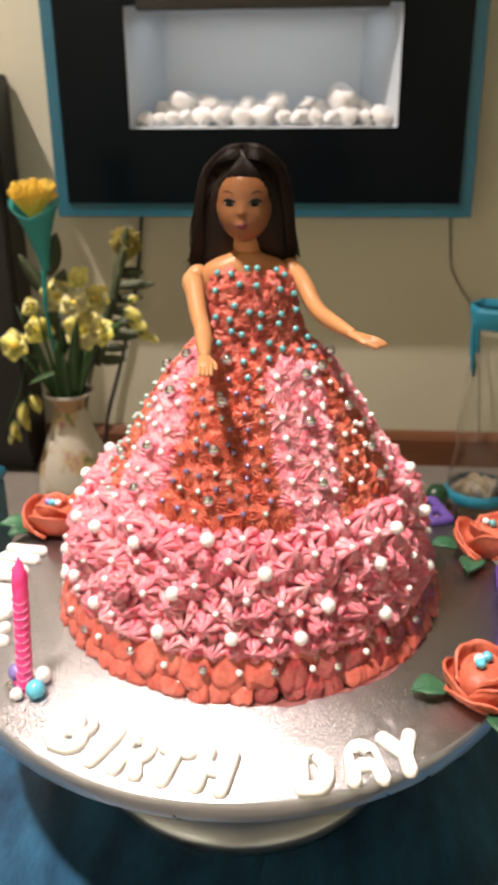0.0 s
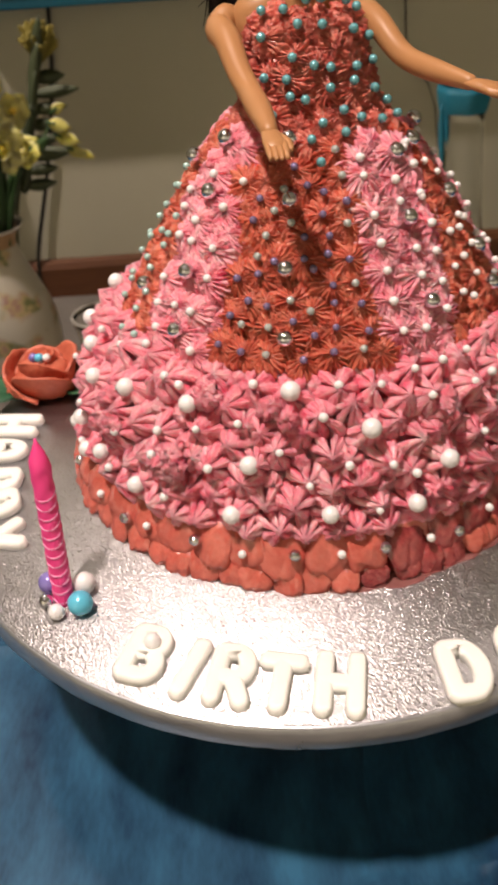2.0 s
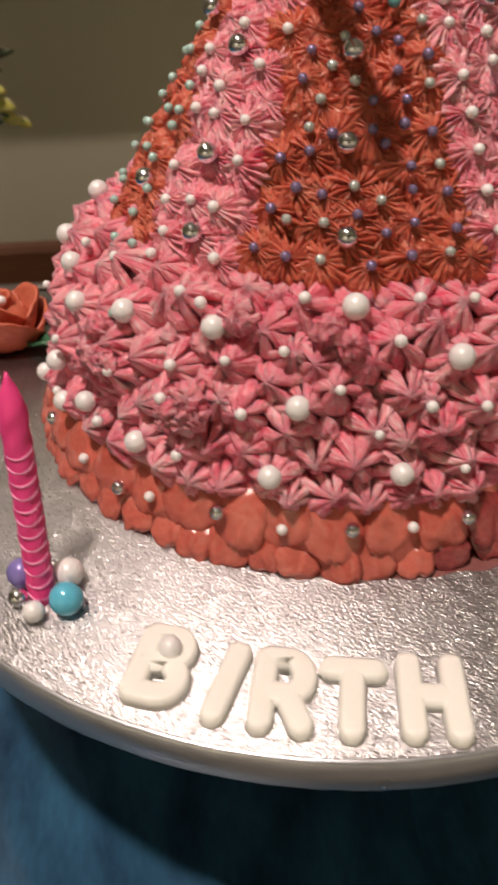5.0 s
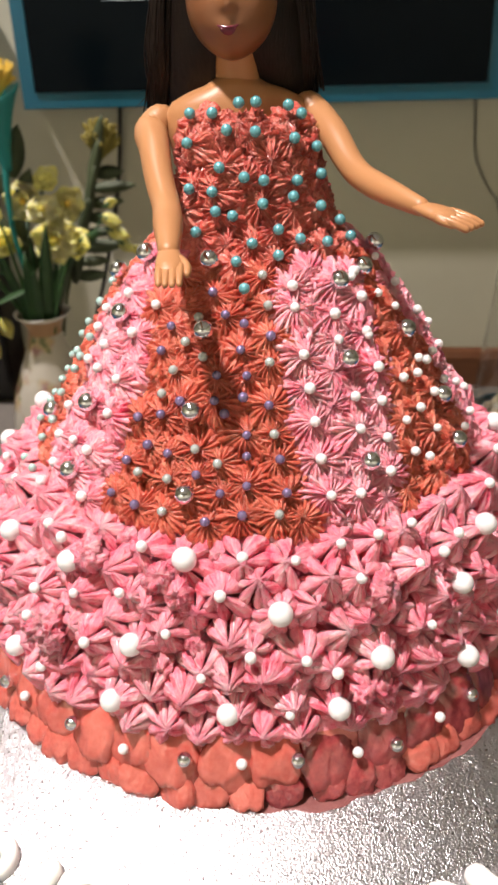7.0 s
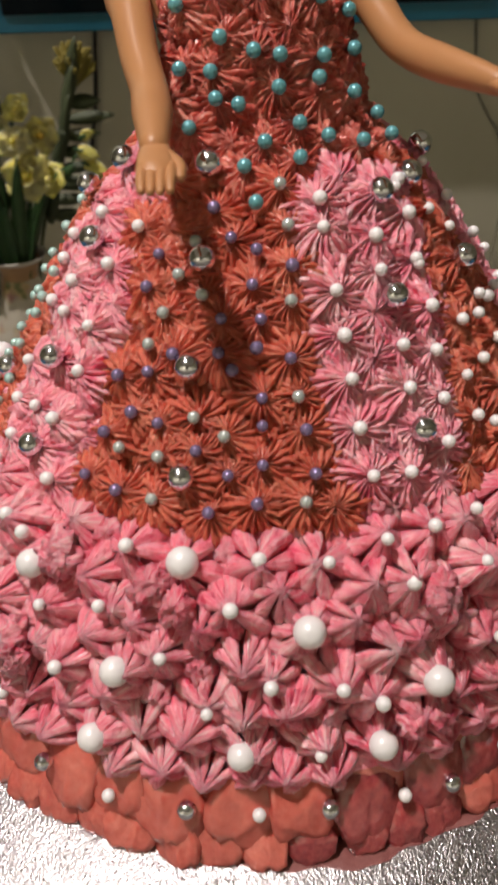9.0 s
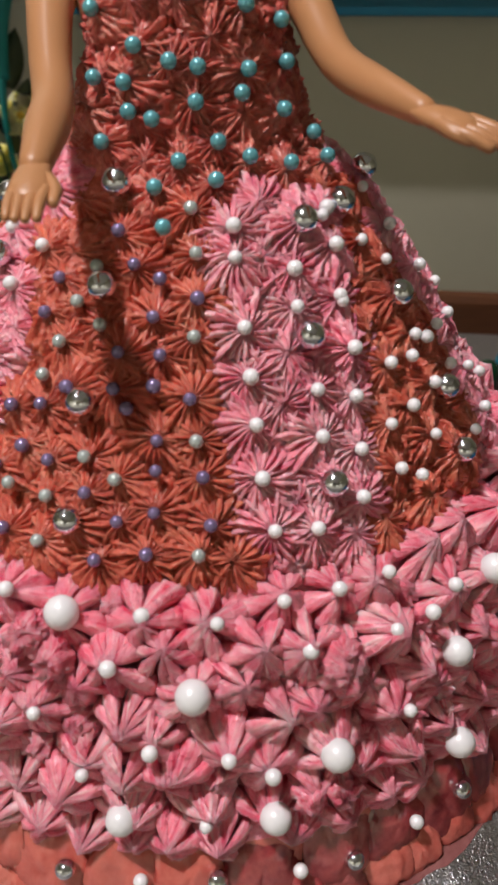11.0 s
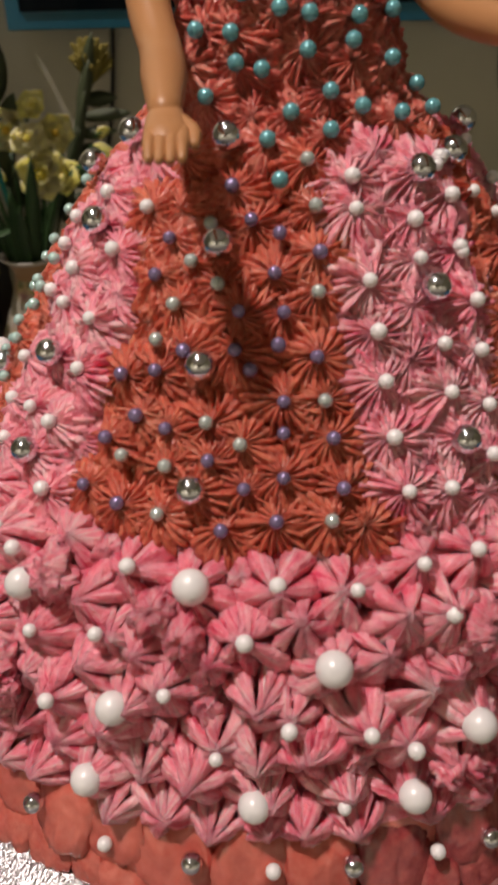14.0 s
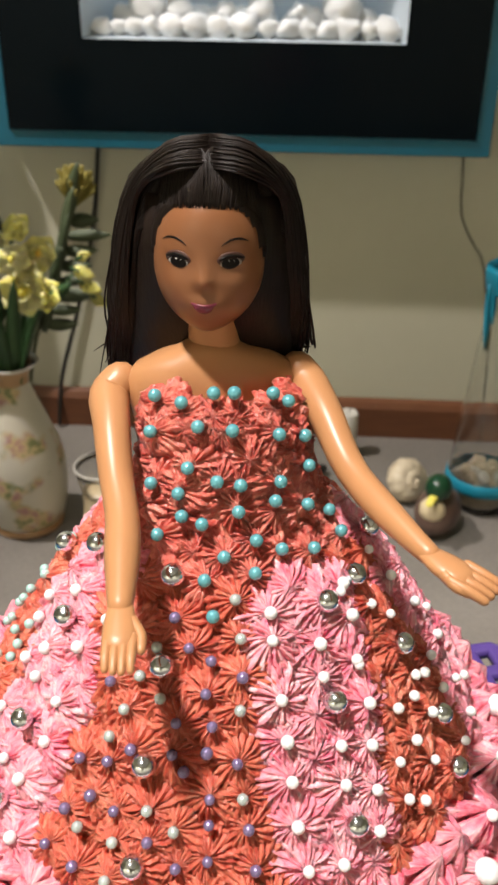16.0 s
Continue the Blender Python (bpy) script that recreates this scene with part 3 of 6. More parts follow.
KR = [0.1035, 0.102, 0.1005, 0.0985, 0.0972, 0.0938, 0.0885, 0.0825, 0.075, 0.0692, 0.0632, 0.0575, 0.051, 0.0437, 0.0375, 0.0325, 0.0285, 0.0248, 0.0225, 0.0195, 0.014]


def middle(z):
    return float(np.interp(z, CZS, CXS)), float(np.interp(z, CZS, CYS))


def on_cake(a, z, out=0.0):
    """A place on the icing at a degrees to the right of the front and z metres up, with the pose that stands out from it."""
    r = float(np.interp(z, KZ, KR))
    slope = (float(np.interp(z + 0.006, KZ, KR)) - float(np.interp(z - 0.006, KZ, KR))) / 0.012
    s, c = math.sin(radians(a)), math.cos(radians(a))
    n = Vector((s, -c, -slope)).normalized()
    side = Vector((c, s, 0))
    up = n.cross(side)
    cx, cy = middle(z)
    place = Vector((cx + r * s, cy - r * c, z)) + out * n
    return Matrix(((*[side.x, up.x, n.x], place.x), (side.y, up.y, n.y, place.y), (side.z, up.z, n.z, place.z), (0, 0, 0, 1)))


cake = thing("doll_dress_cake", 0, 0, BZ, "cake iced as a ball gown in pink and coral buttercream", "cake")


def panel(a, z):
    """Which icing the gown has at an angle and height: coral and pink panels in turn, widening upwards on the sides."""
    a, up = (a + 180) % 360 - 180, z - 0.08
    front = -33 - 90 * up < a < 13.5 - 20 * up
    right = 36 + 370 * up < a < 78
    left = -102 < a < -57 - 330 * up
    return "coral" if front or right or left or 118 < a < 150 or -165 < a < -135 else "pink"


def core():
    bm = bmesh.new()
    seg, zs = 144, [0.0005, 0.01, 0.02, 0.03, 0.045, 0.06, 0.072, 0.08, 0.09, 0.10, 0.11, 0.12, 0.13, 0.139, 0.146, 0.155, 0.165, 0.173]
    rings = []
    for z in zs:
        r = float(np.interp(z, KZ, KR)) - (0.0036 if z < 0.021 else 0.0078 if z < 0.075 else 0.0058 if z < 0.143 else 0.0046)
        cx, cy = middle(z)
        rings.append([(cx + (r + 0.0012 * noise.noise(Vector((9 * math.cos(t), 9 * math.sin(t), z * 90)))) * math.sin(t), cy - r * math.cos(t), z) for t in (2 * math.pi * i / seg for i in range(seg))])
    add_rings(bm, rings)
    for f in bm.faces:
        c = f.calc_center_median()
        cx, cy = middle(c.z)
        a = math.degrees(math.atan2(c.x - cx, cy - c.y))
        f.material_index = 3 if c.z < 0.021 else 1 if c.z < 0.078 else 2 if c.z > 0.142 else 0 if panel(a, c.z) == "coral" else 1
    return bm


part("iced_sponge", core(), [CORAL, ROSE, RED, BORDER], cake)


def rosette_bm(seed, ridges=13, height=0.42, twist=0.25, rough=0.07):
    """A star-tip drop: ridges run from a dimple in the middle over a low dome. Radius 1."""
    rs = random.Random(seed)
    per, rings = 4, [0.06, 0.28, 0.52, 0.74, 0.9, 1.0, 1.03]
    hs = [0.93, 1.0, 0.93, 0.74, 0.46, 0.12, -0.35]
    lobe = [rs.uniform(0.85, 1.12) for _ in range(ridges)]
    high = [rs.uniform(0.85, 1.1) for _ in range(ridges)]
    bm, loops = bmesh.new(), []
    for r, h in zip(rings, hs):
        ring = []
        for i in range(ridges * per):
            k, ph = divmod(i, per)
            ridge = (0.0, 0.62, 1.0, 0.66)[ph]
            cut = min(1.0, r * 1.6)
            a = 2 * math.pi * i / (ridges * per) + twist * r + rs.uniform(-0.02, 0.02)
            q = Vector((math.cos(a) * r, math.sin(a) * r, seed * 2.7)) * 2.2
            rr = r * (lobe[k] if r > 0.7 else 1.0) * (1 - 0.15 * cut * (1 - ridge)) * (1 + rough * noise.noise(q) + 0.5 * rough * noise.noise(q * 4.5))
            z = height * h * high[k] - 0.18 * cut * (1 - ridge) * (0.25 + h if h > 0 else 0.2) + rough * 0.8 * noise.noise(q * 1.7) + rough * 0.6 * noise.noise(q * 5.0)
            ring.append((rr * math.cos(a), rr * math.sin(a), z))
        loops.append(ring)
    return add_rings(bm, loops)


def star_bm(seed, lobes=6):
    """A pulled star: fat ridged lobes that swell towards rounded, torn ends and run up to one drawn-out point. Radius 1."""
    rs = random.Random(100 + seed)
    bm = bmesh.new()
    tip = Vector((rs.uniform(-0.25, 0.25), rs.uniform(-0.38, 0.02), rs.uniform(0.82, 1.08)))
    turn0 = rs.uniform(0, 6)
    seg, heads = 16, []
    for k in range(lobes):
        a = turn0 + 2 * math.pi * k / lobes + rs.uniform(-0.2, 0.2)
        far, wide, curl = rs.uniform(0.78, 1.14), rs.uniform(0.85, 1.18) * 5.5 / lobes, rs.uniform(-0.3, 0.3)
        rings = []
        for t, r in ((0.0, 0.05), (0.12, 0.095), (0.27, 0.155), (0.43, 0.225), (0.58, 0.29), (0.72, 0.335), (0.84, 0.34), (0.93, 0.275), (0.985, 0.17), (1.0, 0.06)):
            w0 = a + curl * t * t
            d, s = Vector((math.cos(w0), math.sin(w0), 0)), Vector((-math.sin(w0), math.cos(w0), 0))
            h = tip.z * (1 - t) ** 1.35 + 0.16 * math.sin(math.pi * t) - 0.16 * t
            c = tip * (1 - t) ** 1.7
            c = Vector((c.x, c.y, 0)) + d * (far * t) + Vector((0, 0, h))
            n = (Vector((0, 0, 1)) + d * 0.75).normalized()
            torn = 0.35 + t
            ring = []
            for i in range(seg):
                w = 2 * math.pi * i / seg
                q = Vector((t * 2.4 + seed, math.cos(w) * 1.5, math.sin(w) * 1.5 + k * 5.1))
                rr = r * wide * (1 + 0.20 * noise.noise(q) + torn * (0.20 * noise.noise(q * 2.9) + 0.16 * noise.noise(q * 6.5)) + 0.07 * math.cos(3 * w + k) + 0.05 * math.cos(7 * w + 2 * k))
                ring.append(c + s * (rr * math.cos(w)) + n * (rr * 0.9 * math.sin(w)))
            rings.append(ring)
        had = len(bm.verts)
        add_rings(bm, rings)
        bm.verts.ensure_lookup_table()
        heads.append([bm.verts[had + i] for i in range(2)])
    for p, q in zip(heads, heads[1:]):
        bm.faces.new((p[0], p[1], q[0]))
    return bm


def petal_bm(seed):
    """A piped shell pressed flat: broad above, drawn to a blunt uneven tip below, with a torn lip. Half width 1."""
    rs = random.Random(300 + seed)
    skew, blunt = rs.uniform(-0.25, 0.25), rs.uniform(0.15, 0.42)

    def shape(p):
        w = 1 - blunt * max(0.0, -p.y) ** 1.4
        q = p * 1.5 + Vector((seed * 3.9, seed, 0))
        k = 1 + 0.24 * noise.noise(q) + 0.12 * noise.noise(q * 3.3) + 0.05 * noise.noise(q * 7)
        lump = 1 + 0.3 * noise.noise(q * 1.7) + 0.10 * noise.noise(q * 4.1) - 0.22 * (1 - abs(math.sin(2.6 * p.x + seed))) ** 3
        square = 1 + 0.24 * (abs(p.x * p.y) * 2) ** 1.3
        return Vector(((p.x * w + skew * p.y * 0.4) * k * square, p.y * k * square, math.copysign(abs(p.z) ** 0.72, p.z) * lump * 0.9 - 0.25 * p.y * p.y))

    return add_ball(bmesh.new(), (0, 0, 0), (1.0, 1.08, 0.38), 32, 18, shape=shape)


rng = random.Random(11)
MESH = {}
NOMINAL = {"pink": 0.0072, "coral": 0.0064, "red": 0.0063, "star": 0.0098, "petal": 0.0078, "dark_red": 0.0078, "dab": 0.004}


def sized(bm, r):
    bmesh.ops.scale(bm, vec=(r, r, r), verts=bm.verts)
    return bm


for name, mat in (("pink", PINK), ("coral", CORAL), ("red", RED)):
    MESH[name] = [bm_object("rosette", sized(rosette_bm(s, ridges=(21 if name == "pink" else 19), rough=(0.3 if name == "red" else 0.2), height=(0.5 if name == "red" else 0.46)), NOMINAL[name]), mat) for s in range(9)]
MESH["star"] = [bm_object("piped_star", sized(star_bm(s, lobes=(6, 7, 6, 8)[s % 4]), NOMINAL["star"]), ROSE) for s in range(12)]
MESH["petal"] = [bm_object("border_shell", sized(petal_bm(s), NOMINAL["petal"]), BORDER) for s in range(9)]

MESH["dark_red"] = [bm_object("border_shell", sized(petal_bm(s + 20), NOMINAL["dark_red"]), BORDER_DARK) for s in range(5)]


def dab_bm(seed):
    """A torn lump of icing with a ragged crest. Radius 1."""

    def shape(p):
        q = p * 1.8 + Vector((seed * 5.3, seed, 2.0))
        return p * (1 + 0.55 * noise.noise(q) + 0.45 * noise.noise(q * 2.6) + 0.22 * noise.noise(q * 6))

    return add_ball(bmesh.new(), (0, 0, 0), (1.15, 0.9, 0.9), 20, 13, shape=shape)


MESH["dab"] = [bm_object("icing_dab", sized(dab_bm(s), NOMINAL["dab"]), ROSE) for s in range(7)]

placed, pieces = [], []


def near(a, z, gap):
    p = on_cake(a, z).translation
    return any((p - q).length < gap for q in placed)


def pipe(kind, name, a, z, r, out, squash=1.0, spin=None, tilt=0.0):
    ob = new(name, rng.choice(MESH[kind]))
    ob.parent = cake
    s = r / NOMINAL[kind] * rng.uniform(0.92, 1.1)
    ob.matrix_basis = on_cake(a, z, out) @ pose(0, 0, 0, tilt + rng.uniform(-8, 8), rng.uniform(-8, 8), rng.uniform(0, 360) if spin is None else spin) @ Matrix.Diagonal((s, s * squash, s * rng.uniform(0.9, 1.12), 1))
    placed.append(on_cake(a, z).translation)
    pieces.append(ob)
    return ob


# pearls: degrees from the front, millimetres up
TURQUOISE_AT = [(-2, 181.5), (15, 181.5), (48, 180), (58, 177.5), (-52, 178.3), (-26, 179), (-11, 175), (11, 174.5), (-45, 171), (41, 172), (64, 168.5), (-16, 165.5), (1, 163), (14, 162), (38, 161), (63, 161), (-40, 159), (-21, 159), (33, 157), (12, 156), (54, 153), (-18, 154), (-7, 153), (73, 147), (20, 149), (-31, 148), (4, 146), (32, 146), (48, 144), (69, 143), (17, 143), (-4, 142), (0, 136)]
LILAC_AT = [(-13, 135), (-7, 130), (0, 128), (9, 125), (-27, 126), (-28, 120), (-1, 122), (1, 116), (-8, 116), (-18, 109), (-8, 110), (0, 111), (7, 109), (-30, 103), (-23, 105), (-5, 107), (1, 102), (-25, 97), (-19, 96), (-30, 92), (-11, 92), (1, 97), (9, 96), (-32, 83), (-25, 82), (-5, 88), (1, 90), (10, 88), (-8, 81), (0, 83)]
MINT_AT = [(8, 139), (9, 132), (-17, 129), (-20, 123), (-22, 116), (-13, 120), (8, 119), (-24, 110), (8, 102), (-12, 98), (-26, 90), (-6, 95), (-18, 90), (-18, 82), (8, 83)]
WHITE_AT = [(20, 136), (19, 131), (34, 128), (49, 130), (52, 136), (32, 122), (19, 120), (44, 122), (19, 112), (32, 108), (19, 104), (31, 100), (19, 95), (20, 86), (27, 85), (43, 113), (40, 105), (38, 96), (36, 88), (-37, 130), (-43, 122), (-55, 116), (-53, 110), (-42, 110), (-41, 101), (-51, 90), (-44, 90), (-40, 79), (-56, 130), (-66, 118), (-61, 110), (-61, 96), (-59, 88), (-56, 81), (-55, 76), (-68, 123)]
WHITE_RIGHT_AT = [(49, 135), (59, 129), (65, 124), (44, 121), (43, 113), (51, 108), (62, 110), (66, 108), (58, 107), (62, 100), (53, 99), (46, 98), (56, 92), (45, 90), (49, 87), (69, 86), (71, 100), (73, 108), (78, 128), (76, 136), (82, 118), (84, 106), (80, 95), (86, 90), (88, 112), (78, 86)]
TURQUOISE_LEFT_AT = [(-89, 126), (-82, 121), (-86, 113), (-69, 114), (-76, 107), (-69, 108), (-89, 100), (-69, 104), (-96, 91), (-79, 96), (-72, 95), (-87, 84), (-68, 88), (-84, 79), (-70, 81), (-69, 75), (-62, 76), (-55, 61), (-88, 108), (-86, 120), (-92, 84), (-97, 98), (-84, 132)]
SMALL_AT = [(-19, 74), (1, 74), (11, 73), (20, 75), (28, 75), (36, 75), (-20, 63), (-2, 66), (23, 67), (35, 66), (-10, 55), (4, 50), (13, 48), (-4, 44), (18, 43), (36, 48), (10, 31), (-42, 71), (-38, 55), (-29, 59), (-51, 47), (-39, 46), (-54, 29), (-36, 30), (-25, 47), (-37, 70), (-70, 26), (46, 68), (41, 66), (75, 74), (73, 60), (75, 49), (73, 31), (56, 34), (60, 48), (62, 72), (-70, 44), (-75, 70), (-62, 72), (-86, 50)]
BIG_AT = [(-33, 66), (-10, 73), (8.7, 61), (-16.3, 50), (-20.3, 29.5), (0, 31.5), (18.3, 30), (26, 44), (45, 54), (55, 65), (45, 29), (-44.6, 29), (-67, 25), (-52, 63), (89, 74), (73, 31), (-66, 58), (-58.5, 32), (-76, 64), (-91, 64), (-100, 74), (-88, 16), (80, 56), (-72, 35)]
SILVER_AT = [(-17, 142), (-14, 126), (-14, 107), (-13, 87), (41, 135), (33, 117), (31, 92), (58, 136), (62, 118), (-53, 125), (-50, 101), (-47, 83), (-59, 140), (-82, 131), (64, 98), (61, 86), (86, 138), (-70, 90)]
BASE_SILVER_AT = [(-7.3, 15.5), (11, 15.5), (28, 12.5), (-73, 13), (-48, 11.5), (-28.5, 16), (58, 15), (45, 15)]
BASE_WHITE_AT = [(-18, 14.5), (2, 15.5), (21, 14.5), (37, 15), (-58, 13), (-41, 14)]

# rosettes under the pearls of the gown, then others between them, row on row
for a, z in TURQUOISE_AT:
    if z > 140 and not near(a, z / 1000, 0.0055):
        pipe("red", "rosette", a, min(z, 177.5) / 1000, 0.0068 if z < 173 else 0.0058, -0.0050)
for a, z in LILAC_AT + MINT_AT + WHITE_AT + WHITE_RIGHT_AT + TURQUOISE_LEFT_AT + SILVER_AT:
    if 77 < z < 141 and not near(a, z / 1000, 0.0062):
        k = panel(a, z / 1000)
        pipe(k, "rosette", a, z / 1000, 0.0088 if k == "pink" else 0.0079, -0.0050)
z = 0.082
while z < 0.141:
    r = float(np.interp(z, KZ, KR))
    n = int(2 * math.pi * r / 0.0098)
    for i in range(n):
        a = 360 * (i + (round(z * 1000) % 2) / 2) / n - 180 + rng.uniform(-2, 2)
        if abs(a) < 125 and not near(a, z, 0.0062):
            k = panel(a, z)
            pipe(k, "rosette", a, z, 0.0084 if k == "pink" else 0.0077, -0.0054)
    z += 0.0082
z = 0.1465
while z < 0.1745:
    r = float(np.interp(z, KZ, KR))
    n = int(2 * math.pi * r / 0.0088)
    for i in range(n):
        a = 360 * (i + rng.random() * 0.4) / n - 180
        if not near(a, z, 0.0058):
            pipe("red", "rosette", a, z, 0.0064, -0.0052)
    z += 0.0068

for a, z in ((-20, 0.1742), (-7, 0.1746), (6, 0.1744), (24, 0.1746), (36, 0.1740)):
    pipe("red", "rosette", a, z, 0.0054, -0.0046)

# pulled stars of the lower gown
for a, z in BIG_AT + SMALL_AT:
    if not near(a, z / 1000, 0.009) and z < 77:
        pipe("star", "piped_star", a, z / 1000, 0.0083, -0.0068)
for i in range(64):
    a = 360 * (i + rng.uniform(-0.2, 0.2)) / 64 - 180
    if abs(a) < 120 and not near(a, 0.0235, 0.0075):
        pipe("star", "piped_star", a, 0.0240, 0.0070, -0.0052)
z = 0.0285
while z < 0.081:
    r = float(np.interp(z, KZ, KR))
    n = int(2 * math.pi * r / 0.0105)
    for i in range(n):
        a = 360 * (i + rng.uniform(-0.2, 0.2)) / n - 180
        if abs(a) < 120 and not near(a, z, 0.0074):
            pipe("star", "piped_star", a, z, 0.0077, -0.0062)
    z += 0.0066

# torn dabs of icing in the hollows between the stars, and where the rosettes leave the sponge bare
z = 0.028
while z < 0.143:
    r = float(np.interp(z, KZ, KR))
    n = int(2 * math.pi * r / 0.0056)
    for i in range(n):
        a = 360 * (i + rng.uniform(-0.3, 0.3)) / n - 180
        low = z < 0.080
        if abs(a) < 100 and not near(a, z, 0.0070 if low else 0.0054):
            if low:
                pipe("dab", "icing_dab", a, z, 0.0034, -0.0056)
            else:
                pipe(panel(a, z), "rosette", a, z, 0.0050, -0.0056)
    z += 0.0047
for a, z in ((-57, 55), (-53, 50), (-58, 46), (-35, 47), (-32, 43), (-37, 42), (-28, 70), (29, 62), (25, 34), (-12, 66)):
    for k in range(3):
        pipe("dab", "icing_dab", a + rng.uniform(-3, 3), z / 1000 + rng.uniform(-0.003, 0.003), 0.0036, 0.0)

# the border: broad shells above, small ones in front of their feet
n = 42
for i in range(n):
    a = 360 * i / n - 180 + rng.uniform(-1.6, 1.6)
    pipe("dark_red" if 8 < a < 80 else "petal", "border_shell", a, 0.0150 + rng.uniform(-0.0012, 0.0012), 0.0083, -0.0036, 1.12, rng.uniform(-30, 30), -24)
n = 61
for i in range(n):
    a = 360 * i / n - 180 + rng.uniform(-1.2, 1.2)
    pipe("dark_red" if 8 < a < 33 else "petal", "border_shell", a, 0.0054, 0.0057, -0.0008, rng.uniform(0.9, 1.15), rng.uniform(-25, 25), -30)

# the gown's far side, joined
bm = bmesh.new()


def stamp(kind, a, z, r, out):
    m = on_cake(a, z, out) @ pose(0, 0, 0, rng.uniform(-8, 8), rng.uniform(-8, 8), rng.uniform(0, 360)) @ Matrix.Diagonal((r / NOMINAL[kind], r / NOMINAL[kind], r / NOMINAL[kind], 1))
    had = len(bm.verts)
    bm.from_mesh(rng.choice(MESH[kind]))
    bm.verts.ensure_lookup_table()
    for v in bm.verts[had:]:
        v.co = m @ v.co


far_parts = {"star": [], "pink": [], "coral": []}
z = 0.029
while z < 0.141:
    r = float(np.interp(z, KZ, KR))
    low = z < 0.078
    n = int(2 * math.pi * r / (0.0125 if low else 0.0105))
    for i in range(n):
        a = 360 * i / n - 180
        if abs(a) > (120 if low else 125):
            far_parts["star" if low else panel(a, z)].append((a + rng.uniform(-2, 2), z))
    z += 0.0098 if low else 0.0082
for kind, mat in (("star", ROSE), ("pink", PINK), ("coral", CORAL)):
    for a, z in far_parts[kind]:
        stamp(kind, a, z, 0.0090 if kind == "star" else 0.007, -0.009 if kind == "star" else -0.0056)
    tagged(part("far_piping", bm, mat, cake), kind="stuff")
    bm = bmesh.new()
bm.free()

BALL = {name: ball_mesh("pearl", mat) for name, mat in (("white", PEARL), ("turquoise", TURQUOISE), ("lilac", LILAC), ("mint", MINT), ("aqua", material("pale_aqua_pearl", (0.42, 0.66, 0.62), 0.2, 0.2, 0.7)[0]), ("silver", SILVER), ("sky", SKY), ("purple", PURPLE_PEARL))}


def pearl(kind, a, z, r, out=0.0):
    ob = new("dragee" if kind == "silver" else "pearl", BALL[kind])
    ob.matrix_basis = on_cake(a, z / 1000, out) @ Matrix.Diagonal((r, r, r, 1))
    here = on_cake(a, z / 1000).translation
    gap, seat = min(((q - here).length, i) for i, q in enumerate(placed))
    ob.parent = pieces[seat] if gap < 0.006 else cake
    if gap < 0.006:
        ob.matrix_parent_inverse = pieces[seat].matrix_basis.inverted()
    return ob


for a, z in TURQUOISE_AT:
    pearl("turquoise", a, z, 0.00165)
for a, z in LILAC_AT:
    pearl("lilac", a, z, 0.00135 * rng.uniform(0.95, 1.12))
for a, z in MINT_AT:
    pearl("mint", a, z, 0.0014)
for a, z in WHITE_AT:
    pearl("white", a, z, 0.00155 * rng.uniform(0.9, 1.08))
for a, z in WHITE_RIGHT_AT:
    pearl("white", a, z, 0.00135 * rng.uniform(0.9, 1.1))
for a, z in TURQUOISE_LEFT_AT:
    pearl("aqua", a, z, 0.0014)
for a, z in SMALL_AT:
    pearl("white", a, z, 0.0016 * rng.uniform(0.85, 1.08), 0.0017)
for a, z in BIG_AT:
    pearl("white", a, z, 0.00335 * rng.uniform(0.95, 1.06), 0.0010)
for a, z in SILVER_AT:
    pearl("silver", a, z, 0.0029, 0.0008)
for a, z in BASE_SILVER_AT:
    pearl("silver", a, z, 0.0023, 0.0010)
for a, z in BASE_WHITE_AT:
    pearl("white", a, z, 0.0016, 0.0012)


# the cake's shade and dark reflection on the foil round its foot, painted as a film
bm = bmesh.new()
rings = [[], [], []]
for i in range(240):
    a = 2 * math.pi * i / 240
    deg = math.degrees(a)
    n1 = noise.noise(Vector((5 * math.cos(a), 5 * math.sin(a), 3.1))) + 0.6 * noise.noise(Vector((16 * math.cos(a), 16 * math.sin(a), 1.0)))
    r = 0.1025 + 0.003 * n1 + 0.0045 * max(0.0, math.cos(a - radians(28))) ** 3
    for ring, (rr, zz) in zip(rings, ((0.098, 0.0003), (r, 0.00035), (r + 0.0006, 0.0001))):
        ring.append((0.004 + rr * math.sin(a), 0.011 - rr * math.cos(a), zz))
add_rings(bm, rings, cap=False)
part("icing_smear", bm, FOOT_SHADE, board, "thin dark film painting the cake's shade and reflection on the foil")


# ---- fondant letters on the board ----
def arc(cx, cy, rx, ry, a0, a1, n=10):
    return [(cx + rx * math.cos(radians(a0 + (a1 - a0) * i / n)), cy + ry * math.sin(radians(a0 + (a1 - a0) * i / n))) for i in range(n + 1)]


